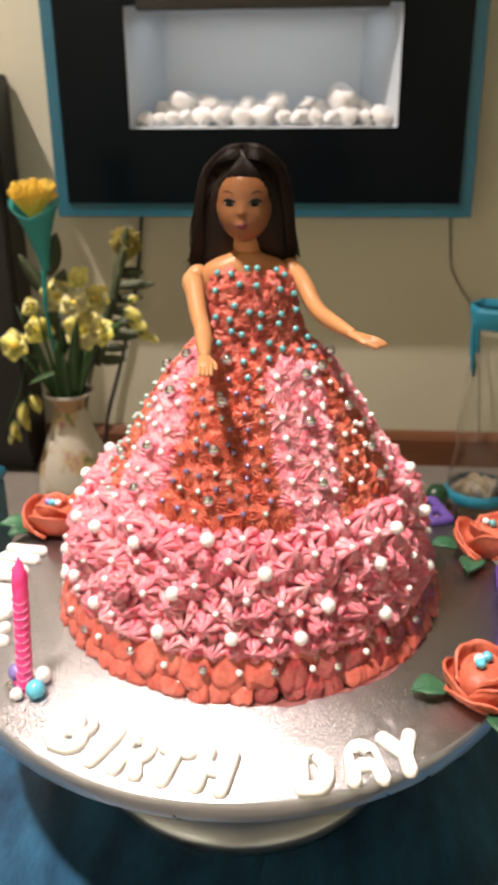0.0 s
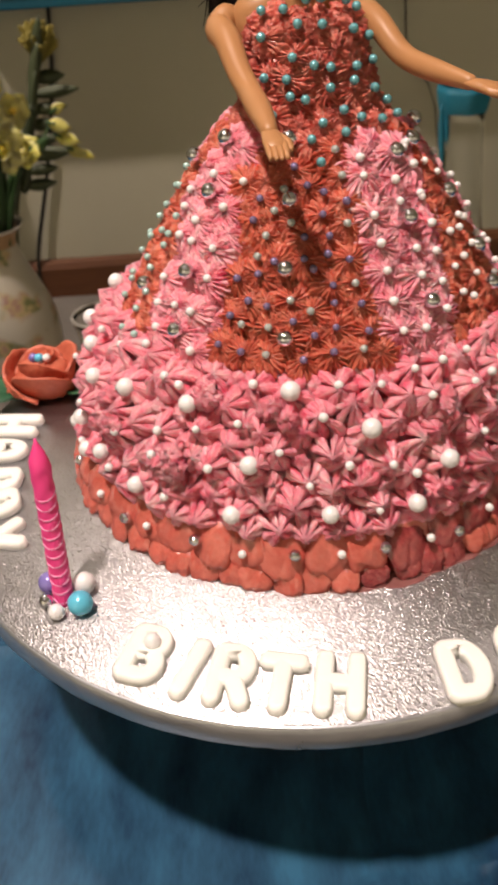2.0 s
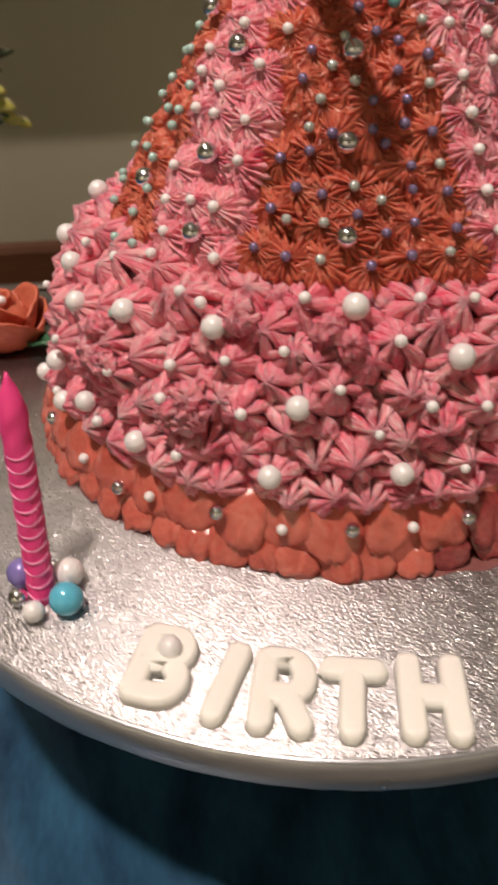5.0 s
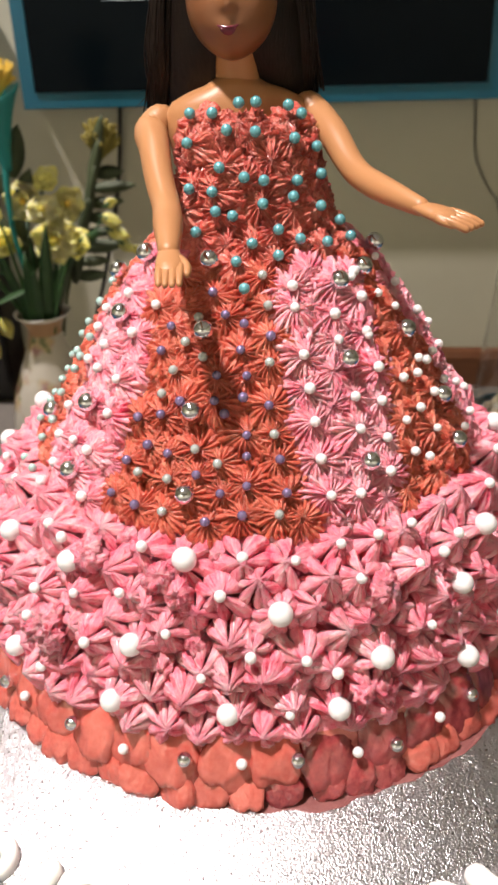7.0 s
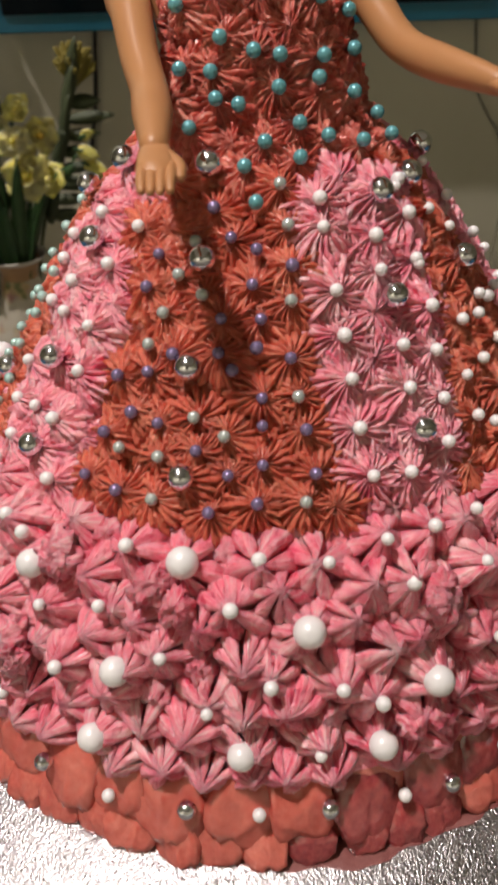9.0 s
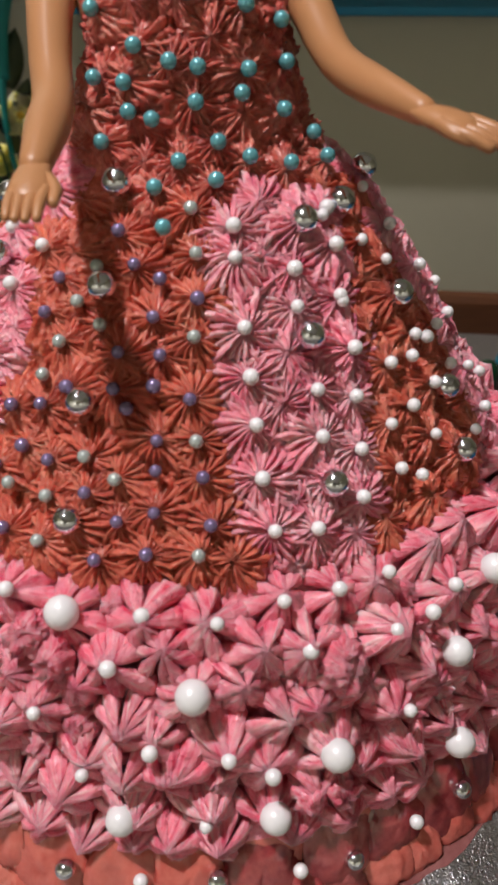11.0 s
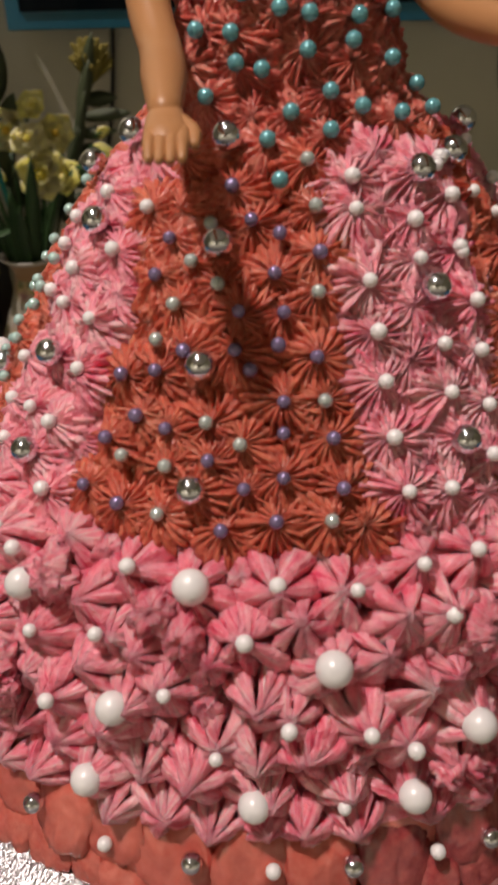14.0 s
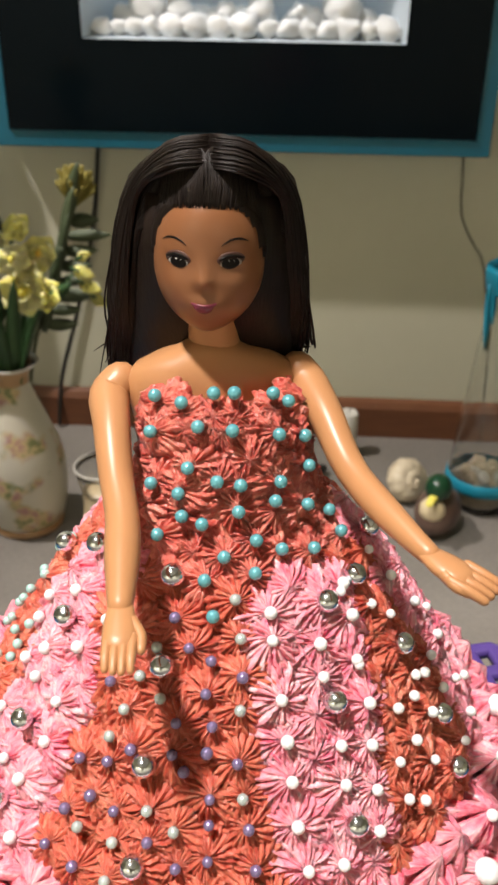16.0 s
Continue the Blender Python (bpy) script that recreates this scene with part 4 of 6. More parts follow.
GLYPH = {
    "H": [[(-0.5, -0.5), (-0.5, 0.5)], [(0.5, -0.5), (0.5, 0.5)], [(-0.5, 0), (0.5, 0)]],
    "I": [[(0, -0.5), (0, 0.5)]],
    "T": [[(-0.55, 0.5), (0.55, 0.5)], [(0, 0.5), (0, -0.5)]],
    "A": [[(-0.5, -0.5), (-0.38, 0.2), *arc(0, 0.2, 0.38, 0.3, 180, 0), (0.38, 0.2), (0.5, -0.5)], [(-0.42, -0.08), (0.42, -0.08)]],
    "Y": [[(-0.5, 0.5), (0.1, -0.06)], [(0.5, 0.5), (0.1, -0.06), (0.04, -0.5)]],
    "P": [[(-0.45, -0.5), (-0.45, 0.5)], [(-0.45, 0.5), (0.1, 0.5), *arc(0.1, 0.22, 0.36, 0.28, 90, -90), (-0.45, -0.06)]],
    "R": [[(-0.45, -0.5), (-0.45, 0.5)], [(-0.45, 0.5), (0.1, 0.5), *arc(0.1, 0.22, 0.36, 0.28, 90, -90), (-0.45, -0.06)], [(0.1, -0.06), (0.48, -0.5)]],
    "B": [[(-0.45, -0.5), (-0.45, 0.5)], [(-0.45, 0.5), (0.05, 0.5), *arc(0.05, 0.26, 0.36, 0.24, 90, -90), (-0.45, 0.02)], [(-0.45, 0.02), (0.1, 0.02), *arc(0.1, -0.24, 0.38, 0.26, 90, -90), (-0.45, -0.5)]],
    "D": [[(-0.45, -0.5), (-0.45, 0.5)], [(-0.45, 0.5), (0.0, 0.5), *arc(0.0, 0, 0.48, 0.5, 90, -90), (-0.45, -0.5)]],
}


def add_stroke(bm, pts, r, height):
    """A puffy stroke with round ends and flat underside."""
    p = [np.array((*q, 0.0, r), float) for q in pts]
    add_tube(bm, p, 20, flat=height / r, steps=1)


def letter(char, x, y, rz, w, h, stroke=0.0028, group="letters of the greeting", mat=FONDANT, label="white fondant letter {} with rounded edges on the foil board"):
    bm = bmesh.new()
    for line in GLYPH[char]:
        add_stroke(bm, [(u * (w - 2 * stroke), v * (h - 2 * stroke)) for u, v in line], stroke, 0.0070)
    for v in bm.verts:
        top = 0.0036 + 0.0003 * noise.noise(Vector((v.co.x * 220, v.co.y * 220, x * 90)))
        v.co.z = max(v.co.z if v.co.z < top else top + 0.09 * (v.co.z - top), 0.0002)
    ob = part("letter", bm, mat)
    ob.matrix_basis = pose(x, y, BZ, 0, 0, rz)
    return tagged(ob, label.format(char), "letter", group)


for char, x, y, rz, w, h in (
    ("B", -0.0623, -0.1190, -21, 0.0175, 0.0250), ("I", -0.0470, -0.1263, -26, 0.0068, 0.0268), ("R", -0.0338, -0.1308, -14, 0.0172, 0.0260),
    ("T", -0.0178, -0.1353, -13, 0.0172, 0.0245), ("H", 0.0013, -0.1368, -10, 0.0170, 0.0272), ("D", 0.0420, -0.1350, 3, 0.0178, 0.0250),
    ("A", 0.0628, -0.1284, 10, 0.0188, 0.0255), ("Y", 0.0790, -0.1218, 12, 0.0188, 0.0268),
    ("H", -0.1335, 0.0285, -97, 0.0168, 0.0270), ("A", -0.1355, 0.0083, -98, 0.0172, 0.0246), ("P", -0.1345, -0.0148, -92, 0.0172, 0.0240),
    ("P", -0.1330, -0.0325, -74, 0.0175, 0.0265), ("Y", -0.1268, -0.0530, -76, 0.0190, 0.0262)):
    letter(char, x, y, rz, w, h, 0.0033)


def bar_shape(lines, x, y, rz, mat, label, group):
    """Plain fondant bars where writing cannot be read."""
    bm = bmesh.new()
    for line in lines:
        add_stroke(bm, line, 0.0034, 0.0070)
    for v in bm.verts:
        v.co.z = max(v.co.z if v.co.z < 0.0038 else 0.0038 + 0.09 * (v.co.z - 0.0038), 0.0002)
    ob = part("fondant_bar", bm, mat)
    ob.matrix_basis = pose(x, y, BZ, 0, 0, rz)
    return tagged(ob, label, "decoration", group)


W = "thick dark purple fondant strip on the foil board"
bar_shape([[(-0.014, -0.007), (0.014, -0.007)], [(-0.014, 0.0045), (0.014, 0.0045)], [(-0.014, -0.007), (-0.014, 0.0045)], [(0.0, -0.007), (0.0, 0.0045)], [(0.014, -0.007), (0.014, 0.0045)]], 0.1180, 0.0990, -74, PURPLE, W, "purple strips")
bar_shape([[(-0.010, 0.0), (0.010, 0.0)], [(-0.010, 0.005), (0.010, 0.005)]], 0.1462, 0.018, -96, PURPLE, W, "purple strips")
bar_shape([[(-0.010, 0.0), (0.010, 0.0)], [(-0.010, 0.006), (0.010, 0.006)]], 0.1428, -0.008, -98, PURPLE, W, "purple strips")
bar_shape([[(-0.011, 0.0), (0.010, 0.0)], [(-0.011, 0.006), (0.010, 0.006)]], 0.1375, -0.035, -103, PURPLE, W, "purple strips")
W = "thick magenta fondant strip on the foil board"
bar_shape([[(-0.011, 0.0), (0.011, 0.004)], [(0.0, 0.002), (0.006, 0.014)]], -0.086, 0.110, 40, MAGENTA, W, "magenta strips")
bar_shape([[(-0.010, 0.0), (0.012, -0.003)], [(-0.002, 0.0), (-0.004, 0.012)]], -0.058, 0.127, 26, MAGENTA, W, "magenta strips")
bar_shape([[(-0.010, 0.0), (0.010, 0.0)], [(0.004, 0.0), (0.004, 0.012)]], -0.026, 0.138, 10, MAGENTA, W, "magenta strips")

# ---- the candle and the loose beads ----
candle = thing("birthday_candle", -0.0942, -0.0892, BZ, "leaning pink twisted birthday candle with pale spiral stripes", "candle")
bm = bmesh.new()
axis_end = Vector((-0.0008, 0.0142, 0.0630))
rings = []
N = 40
for i in range(N + 1):
    t = i / N
    c = axis_end * t
    r = 0.0037 if t < 0.80 else 0.0037 * (1 + 0.12 * math.sin((t - 0.8) * 16)) * max(0.12, 1 - ((t - 0.80) / 0.2) ** 1.8)
    rings.append([c + Vector((r * (1 + 0.05 * math.cos(3 * (a - 9 * t * 2))) * math.cos(a), r * (1 + 0.05 * math.cos(3 * (a - 18 * t))) * math.sin(a), 0)) for a in (2 * math.pi * k / 20 for k in range(20))])
stick = part("wax_stick", add_rings(bm, rings), WAX, candle)
for s in range(12):
    bm = bmesh.new()
    t0 = 0.06 + s * 0.058
    add_tube(bm, [(*(axis_end * (t0 + 0.03 * math.sin(a)) + Vector((0.00365 * math.cos(a), 0.00365 * math.sin(a), 0))), 0.00034) for a in (radians(-150 + 20 * k) for k in range(13))], 6, steps=1)
    part("stripe", bm, STRIPE, stick, "pale pink spiral stripe")


def bead(kind, x, y, r, z=0.0, label="", group="beads round the candle"):
    ob = new("bead", BALL[kind])
    ob.matrix_basis = pose(x, y, BZ + z + r) @ Matrix.Diagonal((r, r, r, 1))
    return tagged(ob, label, "bead", group)


bead("sky", -0.0869, -0.0954, 0.0046, label="large glossy sky blue sugar bead beside the candle")
bead("white", -0.0955, -0.0975, 0.0030, label="small white sugar pearl at the candle's foot")
bead("purple", -0.0998, -0.0832, 0.0042, label="glossy purple sugar bead beside the candle")
bead("silver", -0.1002, -0.0912, 0.0027, label="small silver sugar ball at the candle's foot")
bead("white", -0.0868, -0.0848, 0.0042, label="large white sugar pearl beside the candle")
bead("white", -0.0600, -0.1160, 0.0030, 0.0018, label="white sugar pearl set on a fondant letter", group="loose pearls")


# ---- icing roses ----
def petal_sheet(r, z0, z1, a0, span, flare, seed, thick=0.0024):
    """A broad petal hugging the bud: a narrow torn foot, a full belly and a soft lip that folds over at its crown."""
    bm = bmesh.new()
    nu, nv = 26, 12
    grid = []
    for i in range(nu + 1):
        u = i / nu * 2 - 1
        row = []
        for j in range(nv + 1):
            v = j / nv
            a = radians(a0) + radians(span) / 2 * u * (0.80 + 0.20 * math.sin(math.pi * min(1.0, v + 0.15)))
            crown = 1 - 0.50 * abs(u) ** 2.4 + 0.07 * noise.noise(Vector((u * 1.7, seed, 9.0)))
            z = z0 + (z1 - z0) * crown * (v if v < 0.9 else 0.9 + 0.2 * (v - 0.9))
            belly = 0.60 + 0.42 * math.sin(math.pi / 2 * min(1.0, v * 1.35)) - 0.06 * v * v
            rr = r * belly + flare * max(0.0, v - 0.55) ** 1.6 * 3.2 * max(0.0, 1 - u * u) + 0.0016 * noise.noise(Vector((u * 1.6, v * 1.6, seed))) + 0.0005 * noise.noise(Vector((u * 7, v * 6, seed + 3))) + 0.0020 * u
            rr += 0.0030 * max(0.0, 0.16 - v) / 0.16 * noise.noise(Vector((u * 9, 1.0, seed + 6)))
            row.append(bm.verts.new((rr * math.cos(a), rr * math.sin(a), z + 0.0005 * noise.noise(Vector((u * 13, v * 3, seed + 5))))))
        grid.append(row)
    for i in range(nu):
        for j in range(nv):
            bm.faces.new((grid[i][j], grid[i + 1][j], grid[i + 1][j + 1], grid[i][j + 1]))
    bm.normal_update()
    inner = [[bm.verts.new(v.co - v.normal * (thick * (1.0 - 0.45 * j / nv))) for j, v in enumerate(row)] for row in grid]
    for i in range(nu):
        for j in range(nv):
            bm.faces.new((inner[i][j + 1], inner[i + 1][j + 1], inner[i + 1][j], inner[i][j]))
        bm.faces.new((grid[i][nv], grid[i + 1][nv], inner[i + 1][nv], inner[i][nv]))
        bm.faces.new((inner[i][0], inner[i + 1][0], grid[i + 1][0], grid[i][0]))
    for j in range(nv):
        bm.faces.new((inner[0][j], grid[0][j], grid[0][j + 1], inner[0][j + 1]))
        bm.faces.new((grid[nu][j], inner[nu][j], inner[nu][j + 1], grid[nu][j + 1]))
    return bm


def leaf_sheet(length, width, seed):
    bm = bmesh.new()
    grid = []
    for i in range(11):
        t = i / 10
        w = width * math.sin(math.pi * min(1, t * 0.93 + 0.06)) ** 0.8
        row = []
        for j in range(7):
            u = j / 3 - 1
            row.append(bm.verts.new((t * length, u * w, 0.0015 + 0.004 * math.sin(math.pi * t * 0.8) + 0.0022 * abs(u) + 0.0011 * noise.noise(Vector((t * 4, u * 2, seed))) - 0.0006 * (1 if i % 2 else 0) * abs(u))))
        grid.append(row)
    for i in range(10):
        for j in range(6):
            bm.faces.new((grid[i][j], grid[i + 1][j], grid[i + 1][j + 1], grid[i][j + 1]))
    bm.normal_update()
    bmesh.ops.solidify(bm, geom=bm.faces[:], thickness=0.0012)
    return bm


def icing_rose(x, y, rz, size, leaves, beads, seed):
    rose = thing("icing_rose", x, y, BZ, "orange buttercream rose with green leaves and sugar beads on the board", "cake flower", "icing roses", rz=rz)
    rose.scale = (1.0, 1.0, 0.98)
    rs = random.Random(seed)
    core_bm = lathe([(0.0004, 0.0004), (0.012 * size, 0.0004), (0.0150 * size, 0.006 * size), (0.0165 * size, 0.012 * size), (0.0120 * size, 0.0178 * size), (0.006 * size, 0.0202 * size), (0.0004, 0.0205 * size)], 32, wobble=lambda a, z: 0.0010 * noise.noise(Vector((3 * math.cos(a), 3 * math.sin(a), z * 200 + seed))) + 0.0005 * noise.noise(Vector((9 * math.cos(a), 9 * math.sin(a), z * 500 + seed))))
    part("bud", core_bm, ROSE_ICING, rose)
    for ring, (count, r, z0, z1, span, flare) in enumerate(((1, 0.0085, 0.013, 0.0262, 270, 0.0002), (2, 0.0155, 0.006, 0.0262, 190, 0.0008), (3, 0.0210, 0.0006, 0.0232, 165, 0.0026), (2, 0.0228, 0.0004, 0.0150, 130, 0.0030))):
        for k in range(count):
            a = 360 * k / count + 62 * ring + rs.uniform(-14, 14)
            part("petal", petal_sheet(r * size * rs.uniform(0.96, 1.05), z0 * size, z1 * size * rs.uniform(0.88, 1.06), a, span, flare * size * rs.uniform(0.5, 1.4), seed + k + ring * 9), ROSE_ICING, rose)
    for a, far, length in leaves:
        ob = part("leaf", leaf_sheet(length * 0.9, length * 0.33, seed + a), LEAF_ICING, rose, "green icing leaf")
        ob.matrix_basis = pose(far * math.cos(radians(a)), far * math.sin(radians(a)), 0.0005, 0, 0, a + rs.uniform(-12, 12))
    for kind, bx, by, r in beads:
        ob = part("sugar_bead", BALL[kind], None, rose)
        ob.matrix_basis = pose(bx * size, by * size, 0.0235 * size) @ Matrix.Diagonal((r, r, r, 1))
    return rose


icing_rose(-0.1235, 0.0635, 20, 0.86, ((170, 0.015, 0.021), (-52, 0.015, 0.019), (8, 0.016, 0.019), (196, 0.016, 0.016)), (("purple", -0.004, -0.001, 0.0024), ("sky", -0.001, -0.003, 0.0025), ("white", 0.003, -0.0045, 0.0021)), 3)
icing_rose(0.1190, -0.0800, 70, 0.84, ((112, 0.015, 0.020), (-148, 0.016, 0.023), (-20, 0.018, 0.020)), (("sky", -0.003, 0.002, 0.0026), ("white", 0.0, 0.0035, 0.0026), ("sky", 0.004, 0.0, 0.0025)), 8)
icing_rose(0.1440, 0.0520, 160, 0.88, ((25, 0.016, 0.020), (78, 0.017, 0.021), (-110, 0.018, 0.020)), (("turquoise", -0.002, 0.002, 0.0024), ("white", 0.003, 0.001, 0.0022)), 14)

# ---- the doll ----
SKIN = textured("tan_plastic", (0.41, 0.195, 0.082), (0.47, 0.232, 0.102), 0.36, spec=0.4, scales=((40, 1.0),))
FACE = textured("brown_plastic", (0.215, 0.085, 0.034), (0.25, 0.103, 0.043), 0.36, spec=0.5, scales=((60, 1.0),))
HAIR = textured("dark_brown_nylon_hair", (0.005, 0.0034, 0.0027), (0.018, 0.011, 0.008), 0.44, spec=0.24, scales=((60, 0.8), (900, 1.4)), stretch=(1, 1, 0.06), bump=0.4, bump_scale=1500, bump_dist=0.0004)
EYE_WHITE = material("white_eye_paint", (0.40, 0.38, 0.36), 0.4)[0]
EYE_DARK = material("black_eye_paint", (0.007, 0.005, 0.004), 0.45, 0.0, 0.2)[0]
LIP = material("plum_lip_paint", (0.15, 0.02, 0.04), 0.2)[0]
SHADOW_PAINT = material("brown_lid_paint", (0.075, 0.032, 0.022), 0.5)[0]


def doll_bm():
    bm = bmesh.new()
    hx, hy, hz = 0.0032, 0.0135, 0.2095  # the head's middle

    def bumps(x, z):
        nose = math.exp(-((x / 0.11) ** 2) - ((z + 0.19) / (0.22 if z > -0.19 else 0.09)) ** 2) + 0.45 * math.exp(-((x / 0.20) ** 2) - ((z + 0.21) / 0.085) ** 2)
        mouth = math.exp(-((x / 0.30) ** 2) - ((z + 0.50) / 0.12) ** 2)
        chin = math.exp(-((x / 0.28) ** 2) - ((z + 0.93) / 0.16) ** 2)
        cheek = sum(math.exp(-(((x - s * 0.55) / 0.28) ** 2) - ((z + 0.30) / 0.22) ** 2) for s in (-1, 1))
        socket = sum(math.exp(-(((x - s * 0.47) / 0.24) ** 2) - ((z + 0.02) / 0.15) ** 2) for s in (-1, 1))
        return 0.105 * nose + 0.08 * mouth + 0.10 * chin + 0.025 * cheek - 0.05 * socket

    def jaw(z):
        return 1 + 0.10 * max(0.0, -z) - 0.14 * max(0.0, -z) ** 4

    def face(p):
        q = p.copy()
        q.x *= jaw(p.z)
        q.z *= 1.12 if p.z < 0 else 1.0
        q.y *= 1 + 0.42 * max(0.0, -p.z) ** 2 + 0.5 * max(0.0, p.z) ** 2
        if p.y < 0:
            q.y -= bumps(p.x, p.z)
        return q

    add_ball(bm, (hx, hy, hz), (0.0131, 0.0128, 0.0168), 72, 60, mat=1, shape=face)

    def face_y(x, z):
        """How far forward the face lies at a place across and up from the head's middle."""
        pz = z / (0.0168 * (1.12 if z < 0 else 1.0))
        px = x / 0.0131 / jaw(pz)
        return hy - 0.0128 * (math.sqrt(max(0.05, 1 - px * px - pz * pz)) * (1 + 0.42 * max(0.0, -pz) ** 2 + 0.5 * max(0.0, pz) ** 2) + bumps(px, pz))

    def patch(x, z, rx, rz, lift, mat, bow=0.0, tilt=0.0):
        """A thin painted oval that follows the face; bow bends it upwards in the middle."""
        rings = []
        for k, r in enumerate((1.0, 0.98, 0.7, 0.35, 0.04)):
            ring = []
            for i in range(20):
                t = 2 * math.pi * i / 20
                dx, dz = rx * r * math.cos(t), rz * r * math.sin(t)
                u = x + dx
                w = z + dz + tilt * dx + bow * (1 - (dx / rx) ** 2)
                ring.append((hx + u, face_y(u, w) - (-0.0003 if k == 0 else lift * (1.05 - r * r * 0.4)), hz + w))
            rings.append(ring)
        add_rings(bm, rings, mat=mat)

    # painted eyes, brows and mouth as thin plain shapes
    for s in (-1, 1):
        ex, ez = s * 0.0060, 0.0002
        patch(ex, ez + 0.0008, 0.0031, 0.0016, 0.00010, 6, 0.0004)
        patch(ex, ez, 0.0024, 0.00105, 0.00022, 3, 0.0003)
        patch(ex - s * 0.0001, ez + 0.0001, 0.0020, 0.00138, 0.00032, 4)
        patch(ex - 0.0004, ez + 0.0007, 0.00022, 0.00022, 0.00042, 3)
        patch(ex + 0.0007, ez + 0.0006, 0.00014, 0.00014, 0.00042, 3)
        patch(ex + s * 0.0002, ez + 0.0009, 0.0029, 0.00052, 0.00040, 4, 0.0008)
        patch(ex + s * 0.0008, ez + 0.0042, 0.0030, 0.00026, 0.00015, 4, 0.0013, s * 0.06)
    patch(-0.0001, -0.0088, 0.0031, 0.00062, 0.00035, 5, -0.0008)
    patch(-0.0001, -0.0097, 0.0023, 0.00090, 0.00045, 5, -0.0009)
    # neck and chest
    add_tube(bm, [(hx, 0.0160, 0.203, 0.0064), (hx + 0.0002, 0.0168, 0.193, 0.0062), (hx + 0.0006, 0.0175, 0.186, 0.0066), (hx + 0.001, 0.018, 0.180, 0.0075)], 20, mat=0, up=(0, 1, 0))
    rings = []
    for z, rx, ry in ((0.1860, 0.0058, 0.0056), (0.1838, 0.0092, 0.0066), (0.1818, 0.0150, 0.0078), (0.1794, 0.0196, 0.0088), (0.1762, 0.0218, 0.0098), (0.170, 0.0215, 0.0108), (0.160, 0.0195, 0.0115), (0.148, 0.0165, 0.0115)):
        rings.append([(0.0035 + rx * math.copysign(abs(math.cos(a)) ** 0.85, math.cos(a)), 0.0165 + 0.12 * rx * math.cos(a) + ry * math.sin(a), z) for a in (2 * math.pi * k / 36 for k in range(36))])
    add_rings(bm, rings, mat=0)
    # arms: one reaches forward, one out to the side
    add_tube(bm, [(-0.0198, 0.0150, 0.1748, 0.0047), (-0.0226, 0.0115, 0.1712, 0.0053), (-0.0202, 0.0010, 0.1690, 0.0047), (-0.0172, -0.0110, 0.1615, 0.0042), (-0.0140, -0.0215, 0.1568, 0.0040), (-0.0120, -0.0325, 0.1545, 0.0041), (-0.0104, -0.0430, 0.1525, 0.0032), (-0.0098, -0.0475, 0.1515, 0.0027)], 18, mat=0, up=(0, 0.3, 1))
    add_tube(bm, [(-0.0098, -0.0465, 0.1517, 0.0026), (-0.0092, -0.0510, 0.1508, 0.0033), (-0.0086, -0.0555, 0.1496, 0.0036)], 14, mat=0, flat=0.5)
    for k in range(4):
        x = -0.0110 + 0.0017 * k
        add_tube(bm, [(x, -0.0545, 0.1499, 0.0011), (x + 0.0003, -0.0590, 0.1490, 0.00105), (x + 0.0006, -0.0618 - 0.0006 * (k in (1, 2)), 0.1476, 0.0008)], 8, mat=0)
    add_tube(bm, [(-0.0068, -0.0505, 0.1505, 0.0014), (-0.0044, -0.0540, 0.1497, 0.0012), (-0.0040, -0.0572, 0.1486, 0.0010)], 8, mat=0)
    add_tube(bm, [(0.0248, 0.0215, 0.1768, 0.0047), (0.0280, 0.0188, 0.1732, 0.0053), (0.0325, 0.0090, 0.1700, 0.0045), (0.0370, -0.0010, 0.1640, 0.0040), (0.0405, -0.0080, 0.1612, 0.0038), (0.0455, -0.0180, 0.1600, 0.0037), (0.0515, -0.0290, 0.1592, 0.0029), (0.0548, -0.0340, 0.1586, 0.0024)], 18, mat=0, up=(0, 0.3, 1))
    add_tube(bm, [(0.0545, -0.0336, 0.1586, 0.0027), (0.0575, -0.0368, 0.1582, 0.0038), (0.0605, -0.0392, 0.1576, 0.0039)], 14, mat=0, flat=0.5)
    for k in range(4):
        d = Vector((0.0020 * (k - 1.5) * 0.75, 0.0020 * (k - 1.5) * 0.9, 0.0))
        add_tube(bm, [(0.0602 + d.x, -0.0388 + d.y, 0.1578, 0.0013), (0.0640 + d.x, -0.0412 + d.y, 0.1570, 0.0012), (0.0672 + d.x, -0.0425 + d.y, 0.1556, 0.0010)], 8, mat=0)
    add_tube(bm, [(0.0572, -0.0400, 0.1580, 0.0014), (0.0592, -0.0428, 0.1572, 0.0012), (0.0618, -0.0440, 0.1564, 0.0010)], 8, mat=0)
    # hair: an under-layer, then locks combed from a middle parting down to the shoulders
    add_ball(bm, (hx + 0.0005, hy + 0.0088, 0.2142), (0.0166, 0.0148, 0.0200), 28, 18, mat=2)
    rings = []
    for z, rx, ry, cx, cy in ((0.222, 0.0165, 0.0125, 0.0035, 0.0200), (0.208, 0.0188, 0.0122, 0.0035, 0.0215), (0.195, 0.0205, 0.0112, 0.0035, 0.0235), (0.182, 0.0220, 0.0095, 0.0025, 0.0270), (0.168, 0.0235, 0.0075, 0.0010, 0.0310)):
        rings.append([(cx + rx * math.cos(a), cy + ry * math.sin(a), z) for a in (2 * math.pi * k / 28 for k in range(28))])
    add_rings(bm, rings, mat=2)

    def hairline(x):
        """How high the hair begins over the head's middle, across the brow and down the temples."""
        u = min(1.0, abs(x) / 0.0131)
        return 0.0126 - 0.0030 * u * u - 0.0105 * u**7

